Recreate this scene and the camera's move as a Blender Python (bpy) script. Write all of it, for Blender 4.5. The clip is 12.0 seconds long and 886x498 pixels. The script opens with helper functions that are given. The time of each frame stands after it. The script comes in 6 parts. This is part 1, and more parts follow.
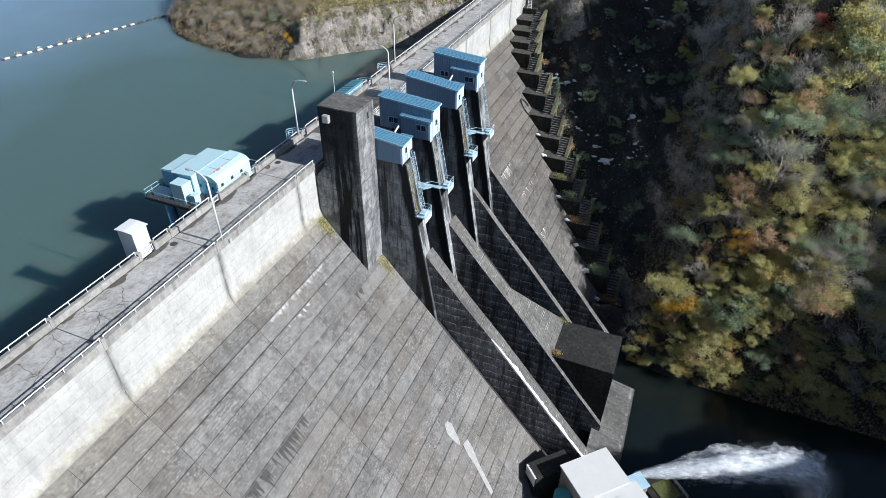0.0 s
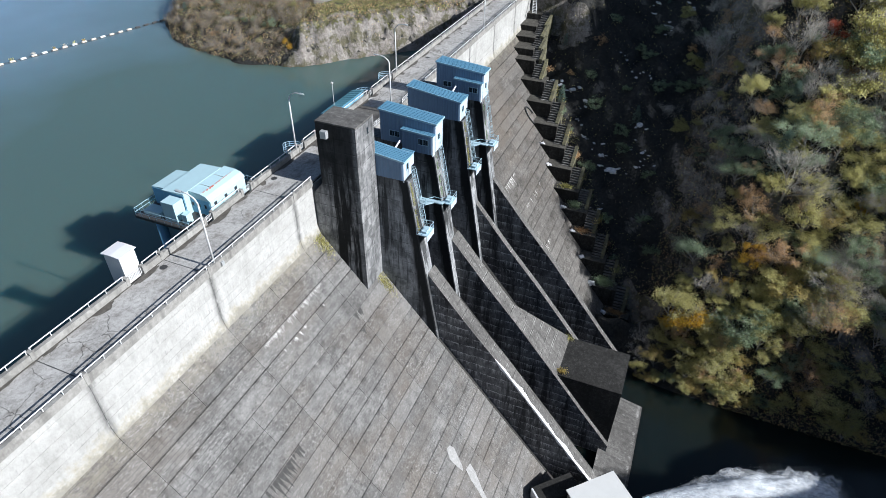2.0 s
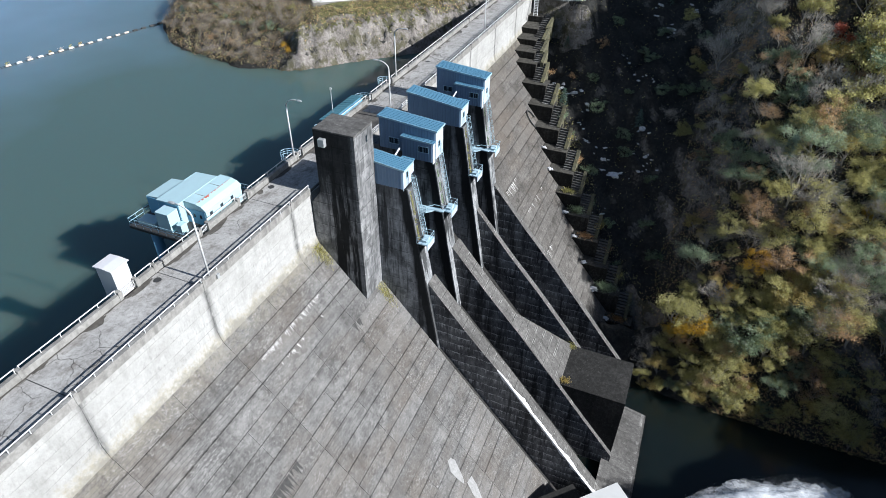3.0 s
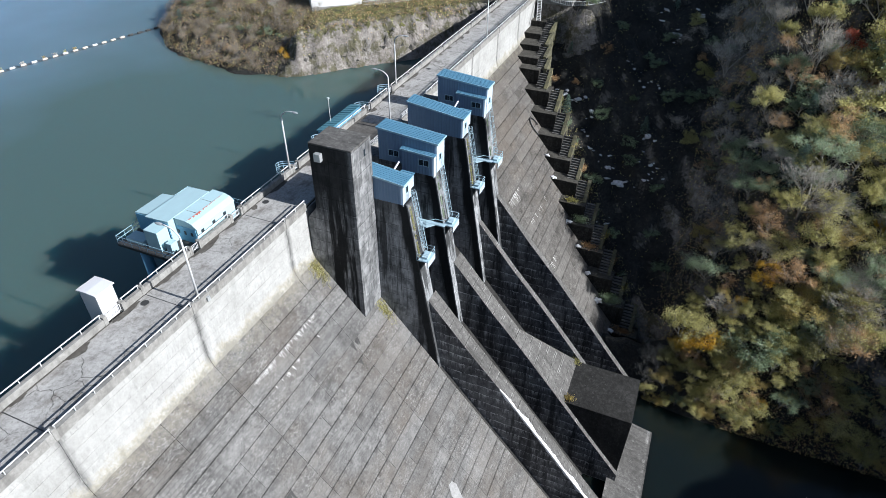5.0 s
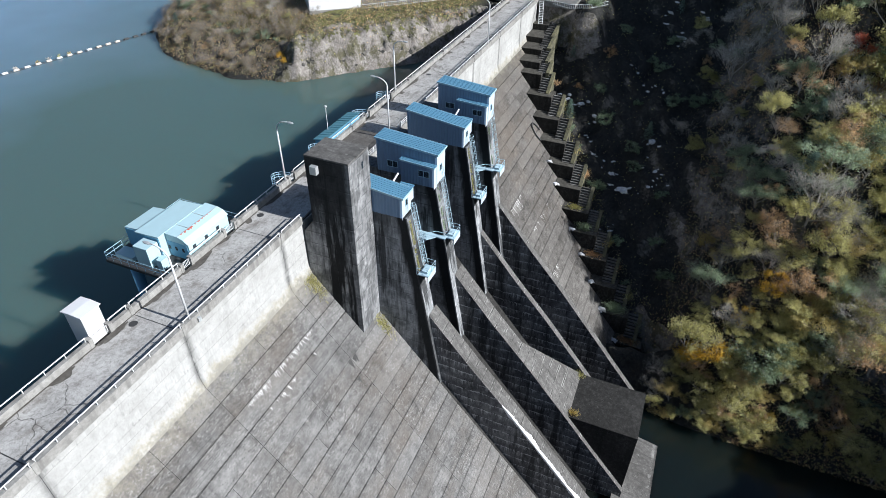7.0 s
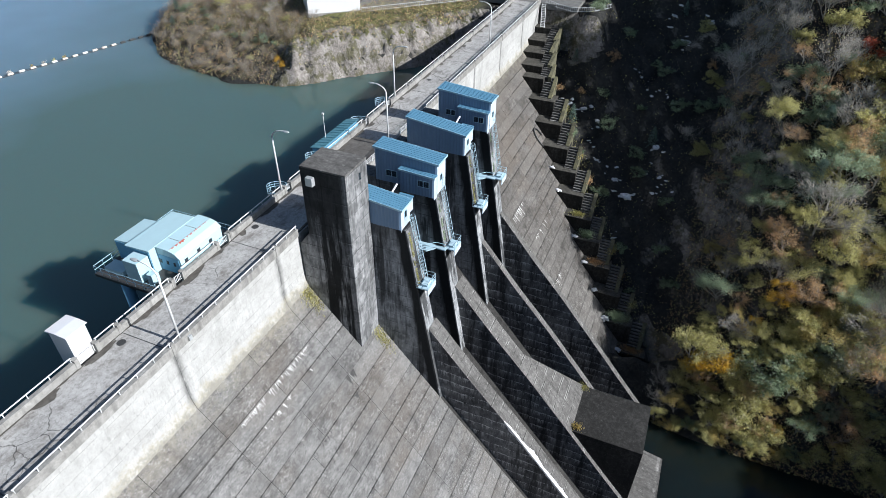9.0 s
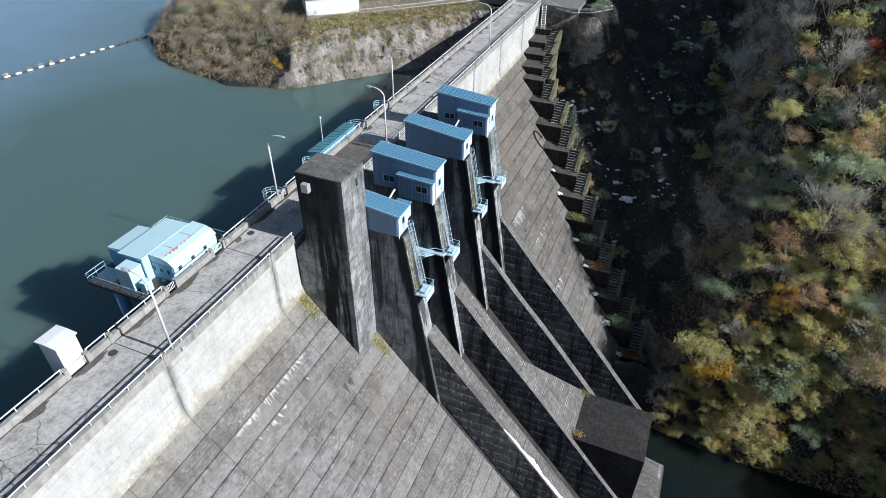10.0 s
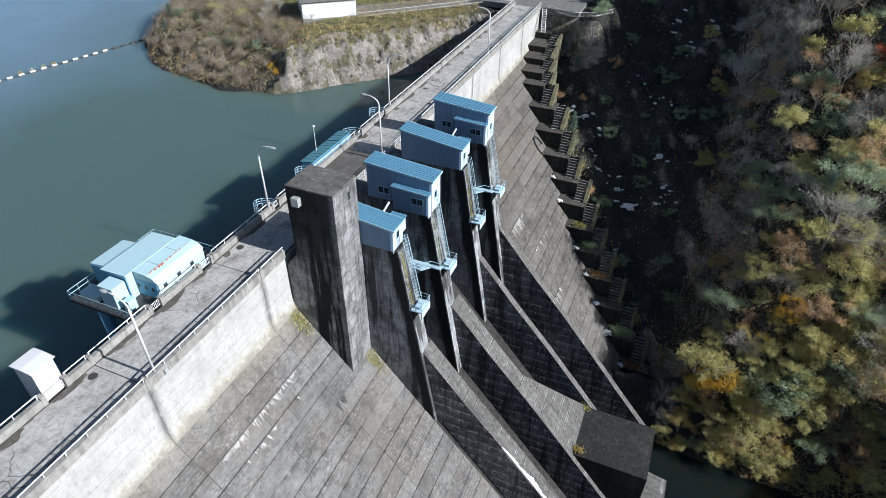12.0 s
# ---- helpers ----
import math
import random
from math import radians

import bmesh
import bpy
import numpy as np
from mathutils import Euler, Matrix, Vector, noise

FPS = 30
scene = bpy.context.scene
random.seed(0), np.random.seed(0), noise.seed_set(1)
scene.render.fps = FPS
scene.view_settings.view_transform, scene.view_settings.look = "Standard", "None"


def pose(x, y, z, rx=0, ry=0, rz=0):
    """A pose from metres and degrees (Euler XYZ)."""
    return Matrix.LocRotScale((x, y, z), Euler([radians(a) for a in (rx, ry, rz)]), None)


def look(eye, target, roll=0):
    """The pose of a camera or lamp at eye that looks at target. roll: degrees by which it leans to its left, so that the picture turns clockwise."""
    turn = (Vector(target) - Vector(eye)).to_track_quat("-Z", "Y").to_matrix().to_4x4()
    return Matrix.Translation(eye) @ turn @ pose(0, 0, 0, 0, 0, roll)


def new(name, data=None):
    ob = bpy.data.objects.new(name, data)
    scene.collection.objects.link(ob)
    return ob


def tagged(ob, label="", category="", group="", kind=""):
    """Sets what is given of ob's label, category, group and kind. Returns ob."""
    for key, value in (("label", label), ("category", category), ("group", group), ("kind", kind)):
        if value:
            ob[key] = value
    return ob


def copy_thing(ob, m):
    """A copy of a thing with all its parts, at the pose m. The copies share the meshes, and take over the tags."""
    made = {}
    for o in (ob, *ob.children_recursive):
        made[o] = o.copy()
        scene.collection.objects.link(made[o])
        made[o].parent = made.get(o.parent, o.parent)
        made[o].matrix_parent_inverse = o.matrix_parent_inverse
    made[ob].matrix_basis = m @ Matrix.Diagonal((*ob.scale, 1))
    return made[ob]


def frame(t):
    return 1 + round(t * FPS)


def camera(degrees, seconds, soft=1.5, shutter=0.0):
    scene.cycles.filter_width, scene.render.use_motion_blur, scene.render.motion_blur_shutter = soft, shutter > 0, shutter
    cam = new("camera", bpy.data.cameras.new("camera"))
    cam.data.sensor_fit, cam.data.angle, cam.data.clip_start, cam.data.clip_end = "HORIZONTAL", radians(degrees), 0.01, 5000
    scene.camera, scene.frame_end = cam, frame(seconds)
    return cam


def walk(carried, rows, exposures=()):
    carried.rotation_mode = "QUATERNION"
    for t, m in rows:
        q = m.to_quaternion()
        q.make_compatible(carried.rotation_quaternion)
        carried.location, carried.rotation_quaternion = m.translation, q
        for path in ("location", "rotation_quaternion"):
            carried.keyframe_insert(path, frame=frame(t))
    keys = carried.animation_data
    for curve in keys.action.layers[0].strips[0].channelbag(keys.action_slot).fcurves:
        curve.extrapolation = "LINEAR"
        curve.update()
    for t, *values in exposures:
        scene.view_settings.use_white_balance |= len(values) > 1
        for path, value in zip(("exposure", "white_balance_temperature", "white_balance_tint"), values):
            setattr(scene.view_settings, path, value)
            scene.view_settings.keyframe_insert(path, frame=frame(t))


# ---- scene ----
cam = camera(72.4, 12.0, soft=0.6)
PATH = [
    (0, (-43.302, -43.653, 43.495), (-41.824, -43.064, 42.284), 0.9),
    (0.5, (-42.434, -43.304, 43.544), (-40.956, -42.713, 42.332), 0.8),
    (1, (-41.411, -42.869, 43.577), (-39.934, -42.277, 42.365), 0.9),
    (1.5, (-40.343, -42.376, 43.615), (-38.866, -41.783, 42.403), 0.9),
    (2, (-39.289, -41.904, 43.644), (-37.813, -41.309, 42.432), 0.9),
    (2.5, (-38.282, -41.462, 43.658), (-36.806, -40.867, 42.447), 0.8),
    (3, (-37.339, -41.059, 43.668), (-35.864, -40.463, 42.457), 0.8),
    (5, (-33.824, -39.595, 43.571), (-32.348, -38.995, 42.361), 0.8),
    (5.5, (-33.048, -39.239, 43.555), (-31.572, -38.639, 42.346), 0.8),
    (6, (-32.297, -38.936, 43.533), (-30.822, -38.336, 42.324), 0.7),
    (6.5, (-31.582, -38.64, 43.487), (-30.106, -38.039, 42.278), 0.8),
    (7, (-30.904, -38.334, 43.452), (-29.429, -37.733, 42.243), 0.7),
    (9, (-28.338, -37.328, 43.267), (-26.862, -36.724, 42.059), 0.7),
    (9.5, (-27.625, -37.183, 43.242), (-26.151, -36.578, 42.033), 0.6),
    (10, (-26.91, -37.089, 43.202), (-25.436, -36.482, 41.995), 0.6),
    (10.5, (-26.157, -36.926, 43.147), (-24.683, -36.317, 41.94), 0.5),
    (11, (-25.397, -36.741, 43.098), (-23.923, -36.131, 41.892), 0.6),
    (11.5, (-24.662, -36.567, 43.057), (-23.187, -35.957, 41.851), 0.6),
    (12, (-23.944, -36.414, 43.055), (-22.469, -35.805, 41.849), 0.6),
]
walk(cam, [(t, look(eye, target, roll)) for t, eye, target, roll in PATH], exposures=[(0, 0.6, 5950, 9), (12, 0.6, 5950, 9)])

# ---- world, sun and exposure ----
SUN = Vector((0.004, -0.86, 0.508)).normalized()
world = bpy.data.worlds.new("world")
scene.world = world
world.use_nodes = True
wn = world.node_tree
sky = wn.nodes.new("ShaderNodeTexSky")
sky.sky_type = "NISHITA"
sky.sun_disc = False
sky.sun_elevation = math.asin(SUN.z)
sky.sun_rotation = math.atan2(SUN.x, SUN.y)
sky.air_density, sky.dust_density = 1.0, 1.0
wn.nodes["Background"].inputs["Strength"].default_value = 0.056
wn.links.new(sky.outputs[0], wn.nodes["Background"].inputs["Color"])
sun_data = bpy.data.lights.new("sun", "SUN")
sun_data.energy, sun_data.angle, sun_data.color = 5.0, radians(0.5), (1.0, 0.965, 0.92)
sun = new("sun", sun_data)
sun.matrix_world = look(SUN * 300, (0, 0, 0))


# ---- materials ----
class Mat:
    """A small builder for node materials that read the world position."""

    def __init__(self, name, rough=0.85, metal=0.0):
        self.m = bpy.data.materials.new(name)
        self.m.use_nodes = True
        self.t = self.m.node_tree
        self.b = self.t.nodes["Principled BSDF"]
        self.b.inputs["Roughness"].default_value = rough
        self.b.inputs["Metallic"].default_value = metal
        self.b.inputs["Specular IOR Level"].default_value = 0.12 if rough > 0.8 else 0.5
        self.pos = self.t.nodes.new("ShaderNodeNewGeometry")

    def link(self, a, b):
        self.t.links.new(a, b)

    def coord(self, scale=(1, 1, 1), loc=(0, 0, 0)):
        n = self.t.nodes.new("ShaderNodeMapping")
        n.inputs["Scale"].default_value = scale
        n.inputs["Location"].default_value = loc
        self.link(self.pos.outputs["Position"], n.inputs["Vector"])
        return n.outputs[0]

    def noise(self, size, detail=4, rough=0.6, scale=(1, 1, 1), loc=(0, 0, 0)):
        n = self.t.nodes.new("ShaderNodeTexNoise")
        n.inputs["Scale"].default_value = size
        n.inputs["Detail"].default_value = detail
        n.inputs["Roughness"].default_value = rough
        self.link(self.coord(scale, loc), n.inputs["Vector"])
        return n.outputs["Fac"]

    def ramp(self, fac, *stops):
        n = self.t.nodes.new("ShaderNodeValToRGB")
        e = n.color_ramp.elements
        while len(e) < len(stops):
            e.new(0.5)
        for el, (p, c) in zip(e, stops):
            el.position = p
            el.color = (*c, 1) if isinstance(c, tuple) else (c, c, c, 1)
        self.link(fac, n.inputs[0])
        return n.outputs[0]

    def mix(self, fac, a, b, mode="MIX"):
        n = self.t.nodes.new("ShaderNodeMix")
        n.data_type, n.blend_type = "RGBA", mode
        for i, v in ((0, fac), (6, a), (7, b)):
            sock = n.inputs[i]
            if isinstance(v, (int, float)):
                sock.default_value = v if i == 0 else (v, v, v, 1)
            elif isinstance(v, tuple):
                sock.default_value = (*v, 1)
            else:
                self.link(v, sock)
        return n.outputs[2]

    def math(self, op, a, b=0.5):
        n = self.t.nodes.new("ShaderNodeMath")
        n.operation = op
        for sock, v in ((n.inputs[0], a), (n.inputs[1], b)):
            if isinstance(v, (int, float)):
                sock.default_value = v
            else:
                self.link(v, sock)
        return n.outputs[0]

    def random(self):
        return self.t.nodes.new("ShaderNodeObjectInfo").outputs["Random"]

    def color(self, c):
        self.link(c, self.b.inputs["Base Color"])
        return self

    def bump(self, h, strength=0.3, dist=0.02):
        n = self.t.nodes.new("ShaderNodeBump")
        n.inputs["Strength"].default_value = strength
        n.inputs["Distance"].default_value = dist
        self.link(h, n.inputs["Height"])
        self.link(n.outputs[0], self.b.inputs["Normal"])
        return self


AGED = 0.84


def concrete(name, dark, mid, light, runs=0.5, run_dark=0.25, white=0.0, lines=0.0, tint=0.0, stain=0.4, down=(0.85, 0.85, 0.045), speck=0.35, lichen=0.0, lime=0.55):
    """Weathered concrete. runs: dirt down the face; white: lime; lines: lift marks, metres apart."""
    k = Mat(name, 0.92)
    dark, mid, light = (tuple(v * AGED for v in q) for q in (dark, mid, light))
    big = k.noise(0.13, 5, 0.65)
    fine = k.noise(1.6, 8, 0.78)
    c = k.ramp(k.mix(0.65, big, fine), (0.36, dark), (0.5, mid), (0.63, light))
    grit = k.ramp(k.noise(7.0, 6, 0.8, loc=(5, 1, 2)), (0.35, speck), (0.52, 0.0))
    c = k.mix(grit, c, tuple(v * 0.55 for v in mid))
    run = k.noise(1.0, 6, 0.66, scale=down)
    c = k.mix(k.ramp(run, (0.5, 0.0), (0.64, runs)), c, tuple(v * run_dark for v in mid))
    thin = k.noise(3.4, 5, 0.7, scale=down, loc=(2, 8, 0))
    c = k.mix(k.ramp(thin, (0.55, 0.0), (0.7, runs * 0.8)), c, tuple(v * run_dark for v in mid))
    spot = k.noise(0.34, 6, 0.75, loc=(7, 3, 1))
    c = k.mix(k.ramp(spot, (0.54, 0.0), (0.72, stain)), c, tuple(v * 0.45 for v in mid))
    if white:
        wr = k.noise(1.7, 7, 0.8, scale=tuple(v * 1.0 if v > 0.5 else v * 3 for v in down), loc=(3, 9, 4))
        c = k.mix(k.ramp(wr, (0.58, 0.0), (0.68, white)), c, (0.5, 0.49, 0.47))
    if lines:
        w = k.t.nodes.new("ShaderNodeTexWave")
        w.bands_direction = "Z"
        w.inputs["Scale"].default_value = 0.314159 / lines
        w.inputs["Distortion"].default_value = 0.15
        w.inputs["Detail"].default_value = 3
        k.link(k.coord(), w.inputs["Vector"])
        patchy = k.ramp(k.noise(0.6, 4, 0.7), (0.42, 0.1), (0.6, 1.0))
        edge = k.ramp(w.outputs["Fac"], (0.0, 0.8), (0.03, 0.0))
        crust = k.ramp(w.outputs["Fac"], (0.02, 0.0), (0.05, min(1.0, lime)), (0.1 + 0.2 * lime, 0.0))
        c = k.mix(k.mix(1.0, crust, k.ramp(k.noise(0.8, 5, 0.75, loc=(1, 5, 9)), (0.6 - 0.18 * lime, 0.0), (0.72 - 0.18 * lime, 1.0)), "MULTIPLY"), c, (0.5, 0.49, 0.47))
        c = k.mix(k.mix(1.0, edge, patchy, "MULTIPLY"), c, tuple(v * 0.22 for v in mid))
    if lichen:
        c = k.mix(k.ramp(k.noise(0.5, 7, 0.75, loc=(6, 6, 2)), (0.47, 0.0), (0.62, lichen)), c, (0.2, 0.185, 0.1))
    if tint:
        c = k.mix(k.ramp(k.random(), (0.0, tint), (0.5, 0.0)), c, tuple(v * 0.6 for v in mid))
        c = k.mix(k.ramp(k.random(), (0.6, 0.0), (1.0, tint)), c, tuple(min(0.8, v * 1.25) for v in light))
    k.color(c)
    k.bump(k.mix(0.5, k.noise(9, 6, 0.8), k.noise(2.5, 5, 0.7)), 0.5, 0.04)
    return k.m


LIFT = 1.78
JOINT_0, JOINT_STEP = -0.85, 16.75


def place_of(k):
    p = k.t.nodes.new("ShaderNodeSeparateXYZ")
    k.link(k.pos.outputs["Position"], p.inputs[0])
    return p.outputs["X"], p.outputs["Y"], p.outputs["Z"]


def span(k, v, lo, hi):
    """0 at lo, 1 at hi."""
    n = k.t.nodes.new("ShaderNodeMapRange")
    n.inputs["From Min"].default_value, n.inputs["From Max"].default_value = lo, hi
    k.link(v, n.inputs["Value"])
    return n.outputs[0]


def times(k, a, b):
    return k.math("MULTIPLY", a, b)


def lift_phase(k, z):
    """0 to 1 from each lift joint up to the next."""
    return k.math("FRACT", k.math("DIVIDE", k.math("ADD", z, 8.38 + 40 * LIFT), LIFT), 0)


def face_concrete(name, dark, mid, light, brown):
    """Old shuttered concrete of the sloping face: each slab its own tone, board marks, pale flecks and brown courses."""
    k = Mat(name, 0.93)
    x, y, z = place_of(k)
    c = k.ramp(k.mix(0.55, k.noise(0.22, 5, 0.65), k.noise(1.2, 7, 0.72, scale=(0.55, 1, 1))), (0.37, dark), (0.5, mid), (0.63, light))
    age = k.noise(0.06, 5, 0.7, scale=(0.7, 1, 1.5), loc=(9, 2, 3))
    c = k.mix(k.ramp(age, (0.45, 0.0), (0.6, brown)), c, (0.135, 0.113, 0.092))
    board = k.t.nodes.new("ShaderNodeTexWave")
    board.bands_direction = "Z"
    board.inputs["Scale"].default_value = 0.314159 / (LIFT / 5)
    board.inputs["Distortion"].default_value = 0.5
    board.inputs["Detail"].default_value = 3
    k.link(k.coord(), board.inputs["Vector"])
    where = k.ramp(k.noise(0.1, 4, 0.65, scale=(0.5, 1, 1), loc=(3, 3, 8)), (0.46, 0.0), (0.58, 0.6))
    c = k.mix(times(k, k.ramp(board.outputs["Fac"], (0.0, 0.9), (0.14, 0.0)), where), c, tuple(v * 0.4 for v in mid))
    run = k.noise(1.5, 6, 0.7, scale=(1.2, 0.28, 0.28), loc=(2, 5, 1))
    c = k.mix(k.ramp(run, (0.54, 0.0), (0.68, 0.5)), c, tuple(v * 0.5 for v in dark))
    worn = k.noise(4.2, 7, 0.82, scale=(0.5, 1, 1), loc=(4, 9, 1))
    area = k.ramp(k.noise(0.3, 5, 0.7, loc=(8, 1, 4)), (0.4, 0.15), (0.6, 1.0))
    c = k.mix(times(k, k.ramp(worn, (0.52, 0.0), (0.6, 0.7)), area), c, tuple(min(0.7, v * 1.5) for v in light))
    grit = k.noise(5.5, 6, 0.82, loc=(5, 1, 2))
    c = k.mix(k.ramp(grit, (0.36, 0.75), (0.46, 0.0)), c, tuple(v * 0.45 for v in dark))
    ph = lift_phase(k, z)
    damp = times(k, k.ramp(ph, (0.7, 0.0), (0.98, 1.0)), k.ramp(k.noise(0.9, 6, 0.75, scale=(1, 0.4, 0.4), loc=(1, 4, 4)), (0.5, 0.0), (0.6, 0.55)))
    c = k.mix(damp, c, tuple(v * 0.45 for v in dark))
    silt = times(k, span(k, z, -10.6, -8.2), k.ramp(k.noise(0.8, 6, 0.75, loc=(6, 6, 2)), (0.4, 0.0), (0.6, 0.55)))
    c = k.mix(silt, c, (0.3, 0.28, 0.22))
    rnd = k.random()
    c = k.mix(k.ramp(rnd, (0.0, 0.32), (0.42, 0.0)), c, tuple(v * 0.6 for v in mid))
    c = k.mix(k.ramp(rnd, (0.6, 0.0), (1.0, 0.3)), c, light)
    k.color(c)
    k.bump(k.mix(0.5, k.noise(9, 6, 0.8), k.noise(2.5, 5, 0.7)), 0.5, 0.04)
    return k.m


def wall_concrete():
    """Pale crest wall: rows of grey drips over each lift joint, wide streaks at the joints, ochre silt at its foot."""
    k = Mat("pale wall concrete", 0.92)
    x, y, z = place_of(k)
    c = k.ramp(k.mix(0.5, k.noise(0.2, 5, 0.65), k.noise(1.3, 7, 0.75)), (0.36, (0.325, 0.32, 0.303)), (0.5, (0.412, 0.407, 0.39)), (0.63, (0.485, 0.48, 0.463)))
    ph = lift_phase(k, z)
    row = k.ramp(ph, (0.0, 1.0), (0.45, 0.55), (0.9, 0.15), (1.0, 0.6))
    tick = k.noise(3.6, 7, 0.78, scale=(1, 1, 0.2), loc=(1, 2, 5))
    c = k.mix(times(k, k.ramp(tick, (0.53, 0.0), (0.64, 0.7)), times(k, row, k.ramp(k.noise(0.16, 4, 0.6, loc=(2, 0, 0)), (0.4, 0.1), (0.58, 1.0)))), c, (0.2, 0.205, 0.195))
    wide = k.noise(0.55, 6, 0.7, scale=(1, 1, 0.12), loc=(5, 2, 0))
    c = k.mix(k.ramp(wide, (0.52, 0.0), (0.68, 0.5)), c, (0.25, 0.255, 0.235))
    seam = k.math("ABSOLUTE", k.math("SUBTRACT", k.math("FRACT", k.math("DIVIDE", k.math("SUBTRACT", x, JOINT_0 - 20.5 * JOINT_STEP), JOINT_STEP), 0), 0.5), 0)
    near_seam = k.ramp(k.math("ADD", seam, times(k, k.math("SUBTRACT", k.noise(0.7, 5, 0.7, scale=(1, 1, 0.5)), 0.5), 0.05)), (0.004, 0.8), (0.018, 0.42), (0.045, 0.0))
    c = k.mix(times(k, near_seam, k.ramp(k.noise(2.4, 6, 0.75, scale=(1, 1, 0.25), loc=(7, 7, 1)), (0.36, 0.35), (0.5, 1.0))), c, (0.085, 0.085, 0.083))
    foot = k.math("ADD", span(k, z, -5.8, -8.3), times(k, k.math("SUBTRACT", k.noise(0.5, 7, 0.78, loc=(6, 6, 2)), 0.5), 2.2))
    c = k.mix(times(k, k.ramp(foot, (0.35, 0.0), (0.8, 0.75)), k.ramp(k.noise(2.2, 6, 0.8, loc=(4, 4, 4)), (0.35, 0.25), (0.6, 1.0))), c, (0.31, 0.275, 0.195))
    c = k.mix(k.ramp(foot, (0.72, 0.0), (1.0, 0.7)), c, (0.2, 0.19, 0.165))
    c = k.mix(k.ramp(k.noise(7, 6, 0.8), (0.36, 0.5), (0.48, 0.0)), c, (0.24, 0.235, 0.22))
    k.color(c)
    k.bump(k.mix(0.5, k.noise(9, 6, 0.8), k.noise(2.5, 5, 0.7)), 0.4, 0.03)
    return k.m


def streaked_concrete(name, dark, mid, light, black_at, black, edge_band=False, tower=False):
    """Tall walls with black algae runs from the top, pale patches of bare lift blocks and lime under the lift joints."""
    k = Mat(name, 0.92)
    x, y, z = place_of(k)
    c = k.ramp(k.mix(0.55, k.noise(0.3, 5, 0.65), k.noise(1.5, 7, 0.75, scale=(1, 1, 0.6))), (0.37, dark), (0.5, mid), (0.63, light))
    cell = k.noise(0.42, 3, 0.5, scale=(1, 1, 0.9), loc=(3, 1, 6))
    c = k.mix(k.ramp(cell, (0.5, 0.0), (0.58, 0.55)), c, tuple(v * 0.45 for v in dark))
    fine = k.noise(2.2, 6, 0.72, scale=(1, 1, 0.06), loc=(2, 8, 0))
    c = k.mix(k.ramp(fine, (0.5, 0.0), (0.66, 0.7)), c, tuple(v * 0.3 for v in dark))
    pale = k.noise(2.0, 7, 0.8, scale=(1, 1, 0.14), loc=(3, 9, 4))
    some = k.ramp(k.noise(0.35, 4, 0.65, loc=(1, 5, 9)), (0.44, 0.0), (0.6, 1.0))
    c = k.mix(times(k, k.ramp(pale, (0.53, 0.0), (0.66, 0.75)), some), c, tuple(min(0.6, v * 1.3) for v in light))
    ph = lift_phase(k, z)
    c = k.mix(times(k, k.ramp(ph, (0.0, 0.0), (0.03, 0.9), (0.1, 0.0)), k.ramp(k.noise(0.5, 5, 0.7, loc=(9, 5, 1)), (0.44, 0.0), (0.56, 0.9))), c, tuple(v * 0.3 for v in dark))
    c = k.mix(times(k, k.ramp(ph, (0.9, 0.0), (0.97, 0.9), (1.0, 0.3)), k.ramp(k.noise(0.9, 6, 0.75, loc=(4, 1, 8)), (0.5, 0.0), (0.62, 0.7))), c, tuple(min(0.6, v * 1.25) for v in light))
    run = k.noise(0.5, 6, 0.66, scale=(1, 1, 0.07), loc=black_at)
    mask = k.ramp(run, (0.5, 0.0), (0.56, black))
    if tower:
        # The sunlit downstream face is lightened in colour: black masks drop to 0.22.
        inner = span(k, y, -5.7, -4.9)
        top = k.ramp(k.math("ADD", span(k, z, -5, 7), times(k, k.math("SUBTRACT", k.noise(0.7, 6, 0.7, scale=(1, 1, 0.15), loc=(2, 2, 7)), 0.5), 1.4)), (0.12, 0.0), (0.6, 0.9))
        mask = times(k, k.math("MAXIMUM", mask, top), k.math("MAXIMUM", inner, 0.22))
    if edge_band:
        d = k.math("SUBTRACT", k.math("ADD", y, 10.6), times(k, z, 0.165))
        reach = k.math("ADD", d, times(k, k.math("SUBTRACT", k.noise(0.6, 5, 0.7, scale=(1, 1, 0.12)), 0.5), 2.2))
        mask = k.math("MAXIMUM", mask, times(k, span(k, d, 0.05, 0.25), k.ramp(times(k, reach, 0.1), (0.13, 0.97), (0.2, 0.0))))
        # Darker towards the pier top, with a ragged lower edge.
        dark_top = k.ramp(k.math("ADD", span(k, z, -5.5, 1.5), times(k, k.math("SUBTRACT", k.noise(0.8, 5, 0.7, scale=(1, 1, 0.3)), 0.5), 0.9)), (0.3, 0.0), (0.9, 0.5))
        mask = k.math("MAXIMUM", mask, dark_top)
    c = k.mix(mask, c, tuple(v * 0.13 for v in dark))
    k.color(c)
    k.bump(k.mix(0.5, k.noise(9, 6, 0.8), k.noise(2.5, 5, 0.7)), 0.5, 0.04)
    return k.m


